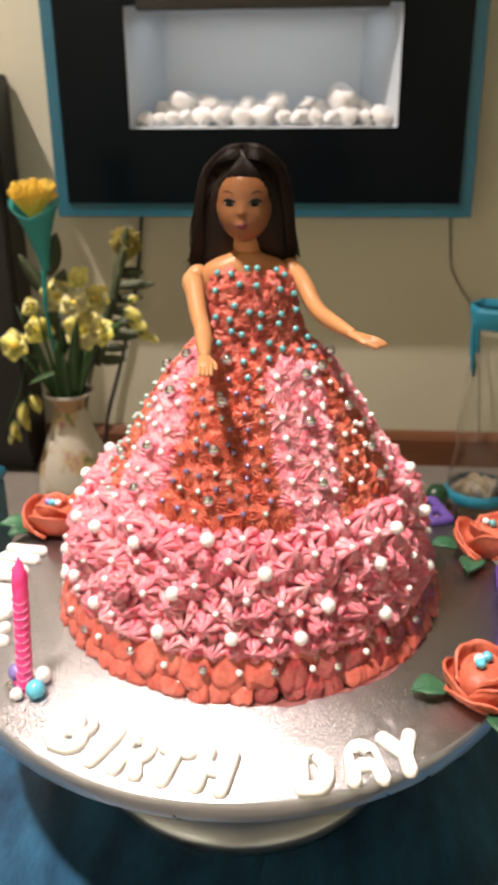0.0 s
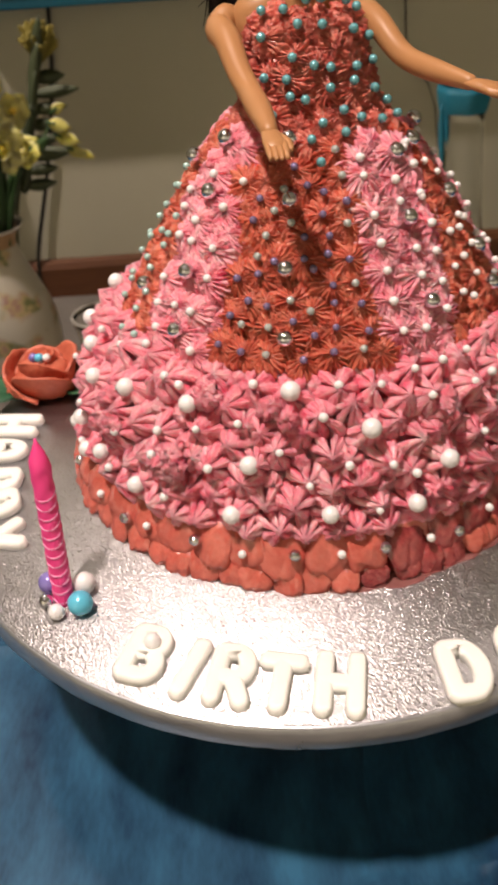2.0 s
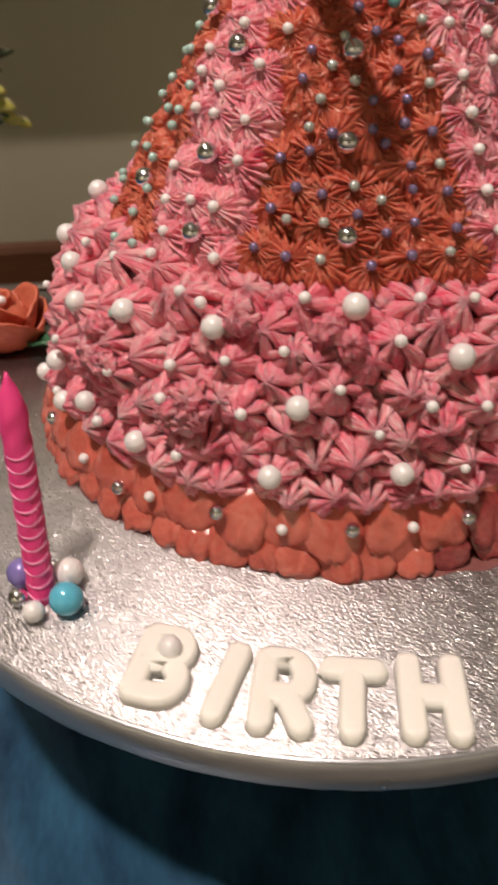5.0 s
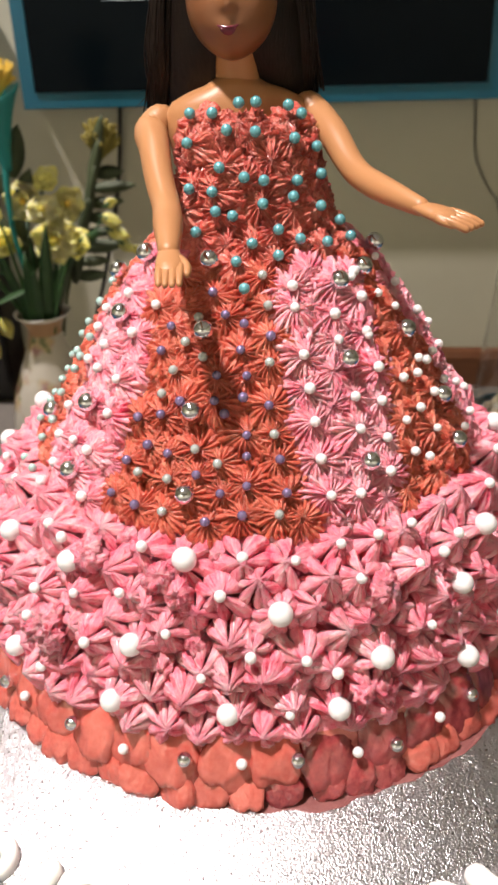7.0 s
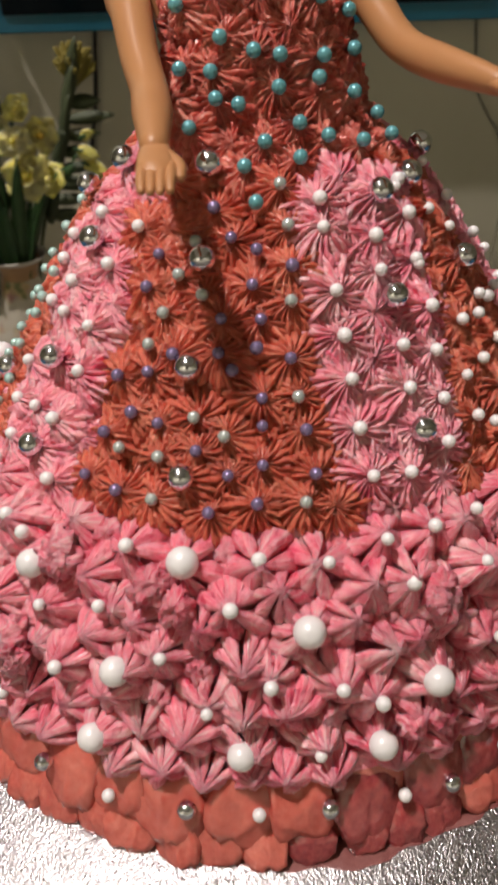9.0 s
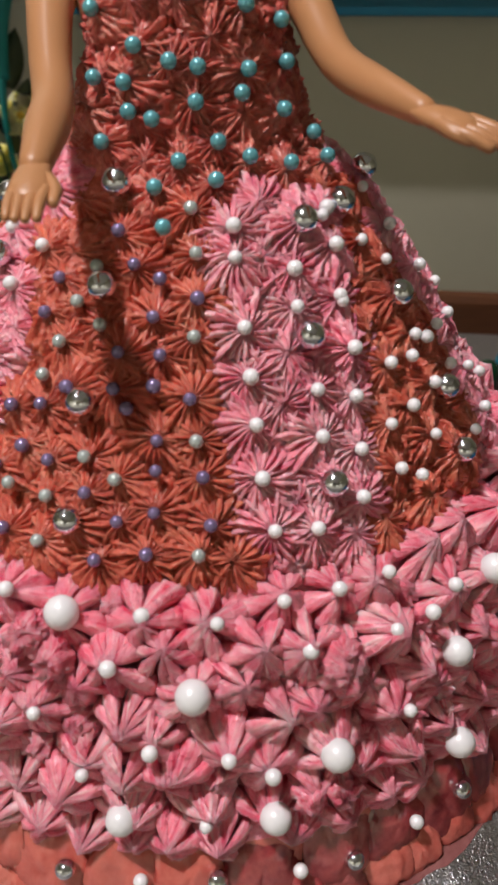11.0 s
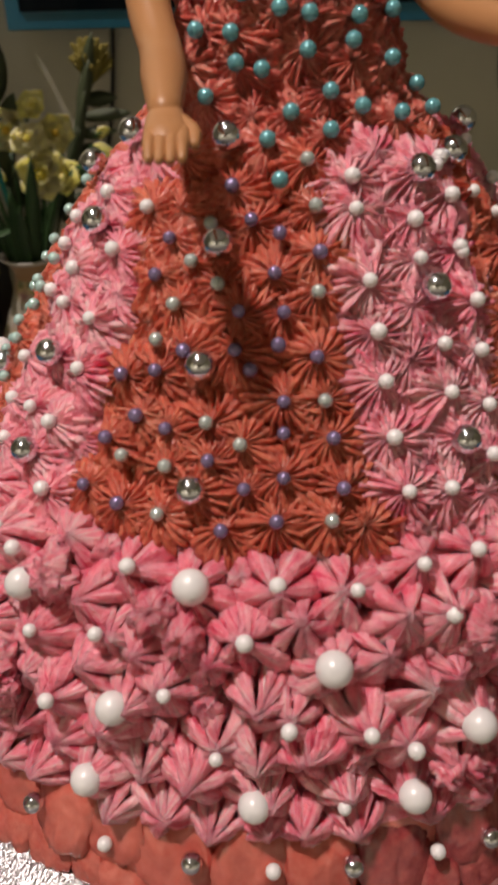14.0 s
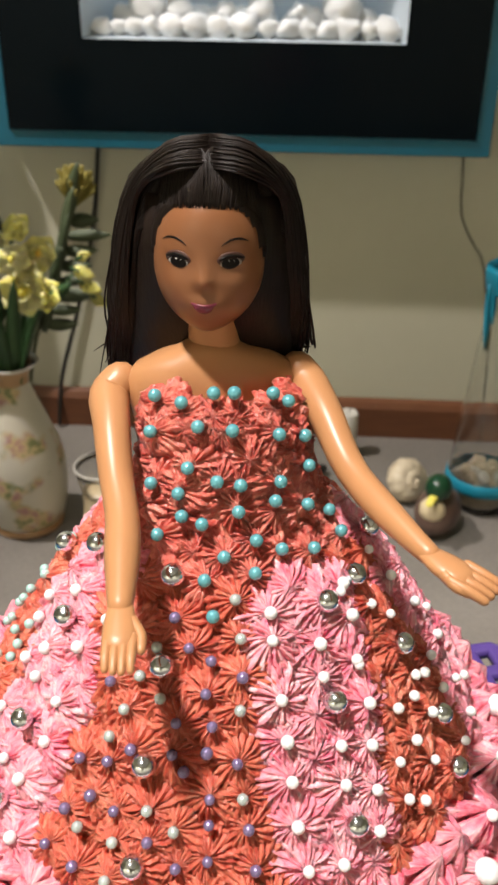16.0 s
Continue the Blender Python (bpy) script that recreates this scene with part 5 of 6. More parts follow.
    def scalp(p):
        return p * (0.86 if p.y < 0.35 and p.z * 0.0176 + 0.0010 < hairline(p.x * 0.0138) else 1.0)

    add_ball(bm, (hx, hy + 0.0010, hz + 0.0010), (0.0138, 0.0150, 0.0176), 48, 40, mat=2, shape=scalp)
    rs = random.Random(21)
    for side in (-1, 1):
        for layer in range(2):
            for k in range(205):
                t = 0.11 + 0.89 * (k + rs.random() * 0.9) / 205
                back = t * t * (3 - 2 * t)
                g = 0.0008 * (1 - layer) + 0.0004 * noise.noise(Vector((t * 38, side * 3.0, 1.0))) + rs.uniform(-0.0005, 0.0005)
                y0 = hy - 0.0110 + 0.0363 * t
                top = 0.2358 - 0.0125 * max(0.0, 1 - t * 3.4) ** 1.6 - 0.014 * t * t + g
                fore = max(0.0, 1 - t * 2.4)
                ph = radians(38 + 130 * t)
                ex, ey = math.sin(ph), -math.cos(ph)
                w = rs.uniform(0.00017, 0.00037)
                drop = rs.uniform(-0.007, 0.006)
                low = (0.1705 if side < 0 else 0.1780) + drop + 0.004 * (1 - t)
                cx = hx + 0.0006
                lean = 0.0012 if side < 0 else 0.0
                loose = side * rs.uniform(0.0008, 0.0036) if rs.random() < 0.04 else 0.0
                wave = 0.0009 * noise.noise(Vector((t * 9, side * 5.0, layer * 2.0)))
                pts = [
                    (cx - side * 0.0002, y0, top, w * 0.6),
                    (cx + side * (0.0086 + g) * (0.6 + 0.4 * ex), y0 - 0.0010 + 0.003 * ey * 0.5, top - 0.0026 + 0.0024 * fore + rs.uniform(-0.0003, 0.0003), w),
                    (cx + side * (0.0176 + g + lean) * (0.45 + 0.55 * ex), hy + 0.0045 + 0.0110 * ey + 0.0042 * fore, 0.2240 + 0.001 * back - 0.0022 * fore + rs.uniform(-0.0005, 0.0005), w * 1.2),
                    (cx - 0.0010 + side * (0.0206 + g + lean) * (0.30 + 0.70 * ex) + side * (0.001 + wave) + rs.uniform(-0.0006, 0.0006), hy + 0.0070 + 0.0150 * ey * 0.75 + 0.0058 * fore, 0.2085, w * 1.25),
                    (cx - 0.0022 + side * (0.0226 + g) * (0.28 + 0.72 * ex) + side * (0.0010 + 1.6 * wave) + 0.5 * loose + rs.uniform(-0.0010, 0.0010), hy + 0.0085 + 0.0135 * ey * 0.7 + 0.0062 * fore, 0.1930, w * 1.2),
                    (cx - 0.0030 + side * (0.0240 + g + 1.8 * wave) * (0.28 + 0.72 * ex) + loose + rs.uniform(-0.0014, 0.0014), hy + 0.0118 + 0.0120 * ey * 0.55 + 0.0050 * fore, 0.1815, w),
                    (cx - 0.0034 + side * (0.0250 + g + 1.8 * wave) * (0.28 + 0.72 * ex) + 1.3 * loose + rs.uniform(-0.0018, 0.0018), hy + 0.0150 + 0.0110 * ey * 0.4, low, w * 0.35),
                ]
                add_tube(bm, pts, 4, mat=2, steps=3, ends=False)
        # locks combed back from the hairline, over the temples and down behind the cheeks
        for k in range(200):
            u = (k + rs.random()) / 200
            x = 0.0130 * math.sin(radians(88 * u))
            z = hairline(x) + rs.uniform(-0.0004, 0.0006)
            g, w = rs.uniform(-0.0004, 0.0004), rs.uniform(0.00014, 0.00028)
            y = face_y(min(x, 0.0122), z) - 0.0001 if u < 0.8 else hy - 0.0035 + 0.006 * (u - 0.8) / 0.2
            low, full = rs.uniform(0.170, 0.182), rs.random() ** 0.7
            pts = [
                (hx + side * x, y, hz + z, w * 0.6),
                (hx + side * (x * 1.02 + 0.0003), y + 0.0018, hz + z + 0.0046 * (1 - u) + 0.0006, w),
                (hx + side * (x * 0.90 + 0.0010 + g * 0.5), hy - 0.0046 + 0.0066 * u, hz + 0.0240 * (1 - u) + (z + 0.003) * u + g, w * 1.2),
                (hx + side * (0.0136 + 0.0032 * u + 0.0012 * full), hy + 0.0035 + g, hz + 0.0178 * (1 - u) + 0.0030 * u, w * 1.3),
                (hx + side * (0.0160 + g + 0.0036 * full), hy + 0.0060 + 0.003 * (1 - u), 0.2040, w * 1.3),
                (hx + side * (0.0172 + g + 0.0044 * full) - 0.0006, hy + 0.0090, 0.1900, w * 1.2),
                (hx + side * (0.0186 + g + 0.0044 * full) - 0.0016, hy + 0.0145, low, w * 0.5),
            ]
            add_tube(bm, pts, 4, mat=2, steps=3, ends=False)
    return bm


doll = part("doll", doll_bm(), [SKIN, FACE, HAIR, EYE_WHITE, EYE_DARK, LIP, SHADOW_PAINT])
doll.location = (0, 0, BZ)
tagged(doll, "dark-haired plastic fashion doll standing in the cake gown", "doll")


# ---- vase of flowers on the floor ----
def ceramic():
    """Cream glazed ceramic with a faded floral print."""
    m = textured("printed_ceramic", (0.60, 0.56, 0.46), (0.70, 0.66, 0.57), 0.28, scales=((20, 1.0),))
    nodes, links = m.node_tree.nodes, m.node_tree.links
    b = nodes["Principled BSDF"]
    under = b.inputs["Base Color"].links[0].from_socket
    tex = nodes.new("ShaderNodeTexCoord")
    big = nodes.new("ShaderNodeTexNoise")
    big.inputs["Scale"].default_value = 22
    fine = nodes.new("ShaderNodeTexNoise")
    fine.inputs["Scale"].default_value = 75
    for n in (big, fine):
        links.new(tex.outputs["Object"], n.inputs["Vector"])
    ramp = nodes.new("ShaderNodeValToRGB")
    e = ramp.color_ramp.elements
    e[0].position, e[0].color = 0.35, (0.22, 0.24, 0.10, 1)
    e[1].position, e[1].color = 0.65, (0.45, 0.24, 0.22, 1)
    mid = ramp.color_ramp.elements.new(0.5)
    mid.color = (0.62, 0.48, 0.25, 1)
    links.new(fine.outputs["Fac"], ramp.inputs[0])
    where = nodes.new("ShaderNodeMapRange")
    where.inputs["From Min"].default_value, where.inputs["From Max"].default_value = 0.52, 0.60
    links.new(big.outputs["Fac"], where.inputs["Value"])
    mix = nodes.new("ShaderNodeMix")
    mix.data_type = "RGBA"
    links.new(where.outputs[0], mix.inputs["Factor"])
    links.new(under, mix.inputs["A"])
    links.new(ramp.outputs[0], mix.inputs["B"])
    links.new(mix.outputs["Result"], b.inputs["Base Color"])
    return m


CERAMIC = ceramic()
TAN_GLAZE = textured("tan_glaze", (0.42, 0.24, 0.11), (0.52, 0.32, 0.17), 0.35, scales=((25, 1.0),))
WHITE_GLAZE = textured("white_glaze", (0.72, 0.70, 0.64), (0.80, 0.78, 0.72), 0.25, scales=((25, 1.0),))
STEM = textured("green_stem", (0.02, 0.06, 0.018), (0.05, 0.13, 0.04), 0.5, scales=((30, 1.0),), spread=0.4)
DARK_LEAF = textured("dull_green_leaf", (0.045, 0.065, 0.03), (0.095, 0.12, 0.06), 0.6, scales=((25, 1.0),), spread=0.5)
YELLOW = textured("yellow_petal", (0.74, 0.62, 0.07), (0.88, 0.80, 0.24), 0.6, scales=((30, 1.0),), spread=0.6)
PALE_YELLOW = textured("pale_yellow_petal", (0.88, 0.76, 0.22), (0.94, 0.87, 0.42), 0.6, scales=((30, 1.0),), spread=0.5)
GOLD = textured("golden_feather", (0.72, 0.42, 0.03), (0.88, 0.64, 0.10), 0.6, scales=((60, 1.0),), spread=0.5)
for m in (YELLOW, PALE_YELLOW):
    m.node_tree.nodes["Principled BSDF"].inputs["Subsurface Weight"].default_value = 0.6
    m.node_tree.nodes["Principled BSDF"].inputs["Subsurface Radius"].default_value = (0.006, 0.005, 0.002)
    m.node_tree.nodes["Principled BSDF"].inputs["Subsurface Scale"].default_value = 1.0
AQUA = textured("aqua_silk_petal", (0.005, 0.22, 0.22), (0.02, 0.36, 0.34), 0.45, scales=((15, 1.0),))

VX, VY = -0.352, 0.85
vase = thing("flower_vase", VX, VY, 0, "cream ceramic vase with a faded floral print on the floor", "vase")
part("body", lathe([(0.002, 0.003), (0.044, 0.003), (0.054, 0.02), (0.061, 0.05), (0.063, 0.08), (0.0612, 0.11), (0.055, 0.137), (0.044, 0.165), (0.033, 0.194), (0.0265, 0.213), (0.0235, 0.226)], 48, cap=False), CERAMIC, vase)
part("neck", lathe([(0.0237, 0.2255), (0.0235, 0.232), (0.0275, 0.242), (0.0345, 0.2495), (0.0330, 0.2515), (0.0255, 0.243), (0.0215, 0.232), (0.0215, 0.2255)], 48, cap=False), TAN_GLAZE, vase, "tan glazed neck")
part("lip", lathe([(0.0344, 0.2492), (0.0385, 0.2530), (0.0394, 0.2545), (0.0380, 0.2555), (0.0300, 0.2490), (0.0328, 0.2500)], 48, cap=False), WHITE_GLAZE, vase, "white flared lip")
part("foot", lathe([(0.002, 0.0), (0.05, 0.0), (0.052, 0.006), (0.046, 0.012), (0.002, 0.012)], 48), TAN_GLAZE, vase, "tan glazed foot ring")


def sheet_leaf(bm, base, way, up, length, width, bend, mat=0):
    """A folded pointed leaf or petal as a thin solid."""
    base, way, up = Vector(base), Vector(way).normalized(), Vector(up)
    side = way.cross(up).normalized()
    n = side.cross(way)
    rings = []
    for i in range(8):
        t = i / 7
        w = max(0.03, math.sin(math.pi * (0.08 + 0.92 * t)) ** 0.75) * width
        c = base + way * (t * length) + n * (bend * t * t)
        th = 0.02 * width + 0.0003
        rings.append([c - side * w + n * (0.25 * w), c + n * -th, c + side * w + n * (0.25 * w), c + n * th])
    return add_rings(bm, rings, mat=mat)


def flower(x, y, z, face, size, mats, seed, petals=6):
    """A blossom: two rings of cupped petals round a small trumpet."""
    rs = random.Random(seed)
    bm = bmesh.new()
    face = Vector(face).normalized()
    a = face.orthogonal().normalized()
    b = face.cross(a)
    for ring in range(2):
        for k in range(petals if ring == 0 else 3):
            t = 2 * math.pi * (k + 0.5 * ring) / (petals if ring == 0 else 3) + rs.uniform(-0.15, 0.15)
            d = (a * math.cos(t) + b * math.sin(t))
            sheet_leaf(bm, Vector((0, 0, 0)), d * 0.9 + face * (0.3 + 0.7 * ring), face, size * rs.uniform(0.85, 1.1) * (1 - 0.35 * ring), size * (0.56 - 0.16 * ring), size * rs.uniform(-0.2, 0.2), 0)
    ob = part("blossom", bm, mats[0], bouquet)
    ob.location = (x - VX, y - VY, z)
    bm = bmesh.new()
    add_tube(bm, [(*(face * 0.0), size * 0.12), (*(face * size * 0.40), size * 0.17)], 10, up=tuple(a))
    part("trumpet", bm, mats[1], ob)
    return ob


bouquet = thing("flower_bunch", VX, VY, 0.12, "bunch of yellow freesias with green stems in the ceramic vase", "flowers")
Z = BZ - 0.12
for k, (fx, fz, size, mats) in enumerate(((-0.352, -0.043, 0.022, (PALE_YELLOW, GOLD)), (-0.321, -0.048, 0.019, (PALE_YELLOW, YELLOW)), (-0.296, -0.046, 0.021, (PALE_YELLOW, GOLD)), (-0.310, -0.088, 0.026, (PALE_YELLOW, YELLOW)), (-0.281, -0.092, 0.021, (YELLOW, PALE_YELLOW)), (-0.316, -0.014, 0.016, (YELLOW, YELLOW)), (-0.3865, -0.095, 0.020, (YELLOW, YELLOW)), (-0.4185, -0.116, 0.021, (YELLOW, GOLD)), (-0.388, -0.054, 0.012, (YELLOW, YELLOW)), (-0.304, -0.066, 0.018, (PALE_YELLOW, YELLOW)))):
    rs = random.Random(k)
    y = VY + rs.uniform(-0.035, 0.0)
    flower(fx, y, Z + fz, (rs.uniform(-0.4, 0.4), -1, rs.uniform(0.1, 0.6)), size * 1.25, list(mats), k)
    bm = bmesh.new()
    add_tube(bm, [((fx - VX) * 0.12, (y - VY) * 0.3, -0.02, 0.0022), ((fx - VX) * 0.25, (y - VY) * 0.5, 0.11, 0.0021), ((fx - VX) * 0.7, (y - VY) * 0.8, Z + fz - 0.03, 0.0018), (fx - VX, y - VY + 0.003, Z + fz, 0.0015)], 7)
    part("stem", bm, STEM, bouquet)

def closed_bud(x, y, z, way, length, width, label=""):
    """A closed flower: three petals folded along one line, in a green cup."""
    way = Vector(way).normalized()
    side = way.orthogonal().normalized()
    bm = bmesh.new()
    for k in range(3):
        out = side * math.cos(2.09 * k) + way.cross(side) * math.sin(2.09 * k)
        sheet_leaf(bm, out * (0.15 * width), way + out * 0.12, out, length * (1 - 0.06 * k), width, -0.18 * length)
    ob = part("bud", bm, YELLOW, bouquet, label)
    ob.location = (x - VX, y - VY, z)
    bm = bmesh.new()
    add_tube(bm, [(*(way * -0.006), 0.0014), (*(way * 0.001), 0.0030), (*(way * 0.007), 0.0034)], 7, steps=2)
    part("calyx", bm, STEM, ob, "green cup")


# the nodding spike, hanging over the vase's side
for k, (x, z, l, w) in enumerate(((-0.402, -0.194, 0.032, 0.0105), (-0.414, -0.206, 0.036, 0.0095), (-0.424, -0.222, 0.034, 0.0085), (-0.431, -0.237, 0.030, 0.0075), (-0.437, -0.249, 0.026, 0.0060), (-0.440, -0.258, 0.020, 0.0045))):
    closed_bud(x, VY - 0.03, Z + z, (0.55 - 0.75 * (k % 2), -0.25, -1), l, w)
bm = bmesh.new()
add_tube(bm, [(-0.012, -0.01, 0.10, 0.002), (-0.030, -0.02, 0.185, 0.0018), (-0.050, -0.025, 0.195, 0.0016), (-0.068, -0.03, 0.14, 0.0014), (-0.090, -0.03, 0.095, 0.0012), (-0.092, -0.03, 0.072, 0.0010)], 7)
part("stem", bm, STEM, bouquet, "drooping green stem")
# the buds on the other side lie along their stem
for x, z, l, w, way in ((-0.246, -0.060, 0.030, 0.0095, (0.75, -0.3, -0.15)), (-0.240, -0.076, 0.034, 0.0100, (0.85, -0.4, -0.20)), (-0.228, -0.092, 0.028, 0.0080, (0.8, -0.4, -0.35)), (-0.240, -0.046, 0.022, 0.0070, (0.55, -0.3, 0.30)), (-0.214, -0.098, 0.022, 0.0060, (0.7, -0.3, -0.3))):
    closed_bud(x, VY - 0.02, Z + z, way, l, w)
bm = bmesh.new()
add_tube(bm, [(0.010, -0.01, 0.10, 0.002), (0.040, -0.02, 0.20, 0.0019), (0.080, -0.02, Z - 0.10, 0.0017), (0.106, -0.02, Z - 0.064, 0.0015), (0.132, -0.02, Z - 0.094, 0.0011)], 7)
part("stem", bm, STEM, bouquet)
rs = random.Random(77)
for k in range(16):
    a = rs.uniform(0, 6.28)
    bm = bmesh.new()
    sheet_leaf(bm, (0.012 * math.cos(a), 0.012 * math.sin(a), 0.10), (0.28 * math.cos(a), 0.28 * math.sin(a) - 0.05, 1), (math.cos(a), math.sin(a), 0.2), rs.uniform(0.10, 0.20), rs.uniform(0.006, 0.011), rs.uniform(-0.01, 0.03))
    part("leaf", bm, STEM, bouquet)
bm = bmesh.new()
sheet_leaf(bm, (-0.004, -0.03, 0.175), (-0.9, -0.3, -0.22), (0, -0.3, 1), 0.048, 0.008, -0.006)
part("leaf", bm, STEM, bouquet)
bm = bmesh.new()
sheet_leaf(bm, (0.066, -0.03, 0.228), (0.8, -0.1, 0.6), (0, -1, 0.2), 0.052, 0.008, 0.006)
part("leaf", bm, STEM, bouquet)

# a tall silk lily with a golden tuft, and dull greenery behind
lily = thing("silk_lily", VX + 0.011, VY, 0.12, "tall aqua silk lily with a golden feathery tuft in the vase", "artificial flower")
bm = bmesh.new()
add_tube(bm, [(-0.004, 0, -0.02, 0.003), (-0.018, -0.01, 0.16, 0.003), (-0.026, -0.02, 0.26, 0.0034), (-0.022, -0.02, 0.345, 0.005)], 8)
part("stem", bm, AQUA, lily)
bm = bmesh.new()
rings = []
for t in np.linspace(0, 1, 11):
    r = 0.0060 + 0.015 * t + 0.016 * t**2.4
    rings.append([(-0.020 - 0.010 * t + r * math.cos(a) * (1 + 0.14 * t * math.cos(a)), -0.02 - 0.004 * t + r * math.sin(a) * 0.75, 0.330 + 0.092 * t + 0.010 * t * t * abs(math.cos(a)) - 0.014 * t * t * max(0.0, -math.sin(a))) for a in (2 * math.pi * k / 28 for k in range(28))])
add_rings(bm, rings, cap=False)
bm.normal_update()
bmesh.ops.solidify(bm, geom=bm.faces[:], thickness=0.0012)
part("trumpet", bm, AQUA, lily)
bm = bmesh.new()
for k in range(150):
    a, u = rs.uniform(0, 6.28), math.sqrt(rs.random())
    x, y = math.cos(a), math.sin(a)
    add_tube(bm, [(-0.030, -0.024, 0.402, 0.0016), (-0.029 + 0.024 * u * x, -0.024 + 0.016 * u * y, 0.428, 0.0028), (-0.026 + 0.037 * u * x, -0.024 + 0.026 * u * y, 0.452 - 0.010 * u * u + rs.uniform(-0.008, 0.010), 0.0019)], 5, steps=2)
part("tuft", bm, GOLD, lily, "golden feathery tuft")
for k, (dx, dz, w, l) in enumerate(((0.030, 0.345, 0.014, 0.075), (0.045, 0.30, 0.013, 0.07), (-0.055, 0.31, 0.012, 0.08), (0.012, 0.26, 0.014, 0.08), (-0.06, 0.25, 0.012, 0.07), (0.03, 0.21, 0.013, 0.075))):
    bm = bmesh.new()
    sheet_leaf(bm, (-0.026, 0.01, dz - 0.03), (dx * 9, -0.1, 0.75), (0, -1, 0.1), l, w, 0.012 * (1 if dx > 0 else -1))
    part("leaf", bm, DARK_LEAF, lily, "dull green silk leaf")
spray = thing("greenery_spray", VX, VY, 0.12, "dull green leafy spray with a faded yellow head in the vase", "artificial plant")
bm = bmesh.new()
add_tube(bm, [(0.008, 0.01, -0.02, 0.0025), (0.022, 0.03, 0.12, 0.0025), (0.056, 0.06, 0.24, 0.0022), (0.086, 0.07, 0.33, 0.0018)], 7)
part("stem", bm, DARK_LEAF, spray)
for k in range(17):
    t = 0.4 + 0.55 * k / 16
    s = 1 if k % 2 else -1
    bm = bmesh.new()
    sheet_leaf(bm, (0.010 + 0.076 * t, 0.02 + 0.05 * t, 0.05 + 0.28 * t), ((0.9, -0.2, 0.12) if s > 0 else (0.25, -0.2 + 0.2 * math.sin(5.0 * k), 0.9)), (0.2 * math.sin(3.0 * k), -1, 0.3), rs.uniform(0.04, 0.065) + (0.02 if s < 0 else 0.0), rs.uniform(0.007, 0.010), -0.008)
    part("leaf", bm, DARK_LEAF, spray)
bm = bmesh.new()
for k in range(90):
    a, u = rs.uniform(0, 6.28), math.sqrt(rs.random())
    add_tube(bm, [(0.090, 0.07, 0.325, 0.0016), (0.092 + 0.026 * u * math.cos(a), 0.07 + 0.02 * u * math.sin(a), 0.352 + 0.022 * math.sqrt(1 - u * u) + rs.uniform(-0.012, 0.004), 0.0030)], 5, steps=1)
part("tuft", bm, textured("faded_yellow_tuft", (0.20, 0.17, 0.03), (0.34, 0.28, 0.06), 0.7, scales=((40, 1.0),)), spray, "faded yellow tuft")

# ---- things along the wall ----
GLASS = material("clear_glass", (0.97, 0.98, 0.97), 0.02)[0]
GLASS.node_tree.nodes["Principled BSDF"].inputs["Transmission Weight"].default_value = 1.0
GLASS.node_tree.nodes["Principled BSDF"].inputs["IOR"].default_value = 1.45
CREAM_WAX = textured("cream_wax", (0.62, 0.50, 0.30), (0.74, 0.64, 0.44), 0.5, scales=((30, 1.0),))
WHITE_WAX = textured("white_wax", (0.56, 0.54, 0.48), (0.66, 0.64, 0.58), 0.5, scales=((30, 1.0),))
SHELL = textured("cream_shell", (0.50, 0.40, 0.26), (0.74, 0.66, 0.50), 0.5, scales=((50, 1.3), (200, 0.8)), bump=0.3, bump_scale=120, bump_dist=0.002)
MUG_PRINT = textured("printed_mug", (0.42, 0.30, 0.15), (0.66, 0.55, 0.36), 0.35, scales=((28, 1.6), (90, 0.8)))

mug = thing("candle_mug", -0.2200, 0.785, 0, "waisted glass mug with a cream candle and faded print", "candle jar")
part("wax", lathe([(0.002, 0.002), (0.040, 0.002), (0.0425, 0.012), (0.0415, 0.032), (0.034, 0.058), (0.031, 0.085), (0.0318, 0.103), (0.0312, 0.106), (0.002, 0.104)], 40), MUG_PRINT, mug, "cream wax with a faded flower print")
part("glass", lathe([(0.0330, 0.104), (0.0350, 0.112), (0.0388, 0.132), (0.0412, 0.141), (0.0396, 0.141), (0.0372, 0.132), (0.0336, 0.112), (0.0318, 0.104)], 40, cap=False), GLASS, mug, "clear flared glass lip")
part("rim", lathe([(0.0395, 0.1405), (0.0416, 0.1402), (0.0420, 0.1425), (0.0408, 0.1440), (0.0394, 0.1425)], 40, cap=False), WHITE_WAX, mug, "milky worn rim")
bm = bmesh.new()
add_tube(bm, [(0.034, 0.0, 0.118, 0.004), (0.052, 0.0, 0.108, 0.004), (0.056, 0.0, 0.080, 0.004), (0.046, 0.0, 0.050, 0.004), (0.036, 0.0, 0.044, 0.004)], 8)
part("handle", bm, CREAM_WAX, mug)
mug.scale = (0.9, 0.9, 0.97)
for x, y, h, r in ((-0.145, 1.04, 0.082, 0.018), (-0.022, 1.075, 0.090, 0.018), (0.122, 1.085, 0.082, 0.016)):
    c = thing("pillar_candle", x, y, 0.008 if x < 0 else 0.0, "short white pillar candle standing on a dark tray" if x < 0 else "short white pillar candle beside the skirting board", "candle", "pillar candles")
    wax = part("wax", lathe([(0.001, 0.0), (r, 0.0), (r, h - 0.004), (r - 0.003, h), (r - 0.006, h - 0.003), (0.001, h - 0.005)], 28), WHITE_WAX, c)
    bm = bmesh.new()
    add_tube(bm, [(0, 0, h - 0.006, 0.0008), (0.001, 0, h + 0.006, 0.0007)], 6, steps=1)
    part("wick", bm, BLACK, wax, "short black wick")
tray = thing("candle_tray", -0.09, 1.05, 0, "dark metal tray with dark pebbles and white candles", "tray")
bm = bmesh.new()
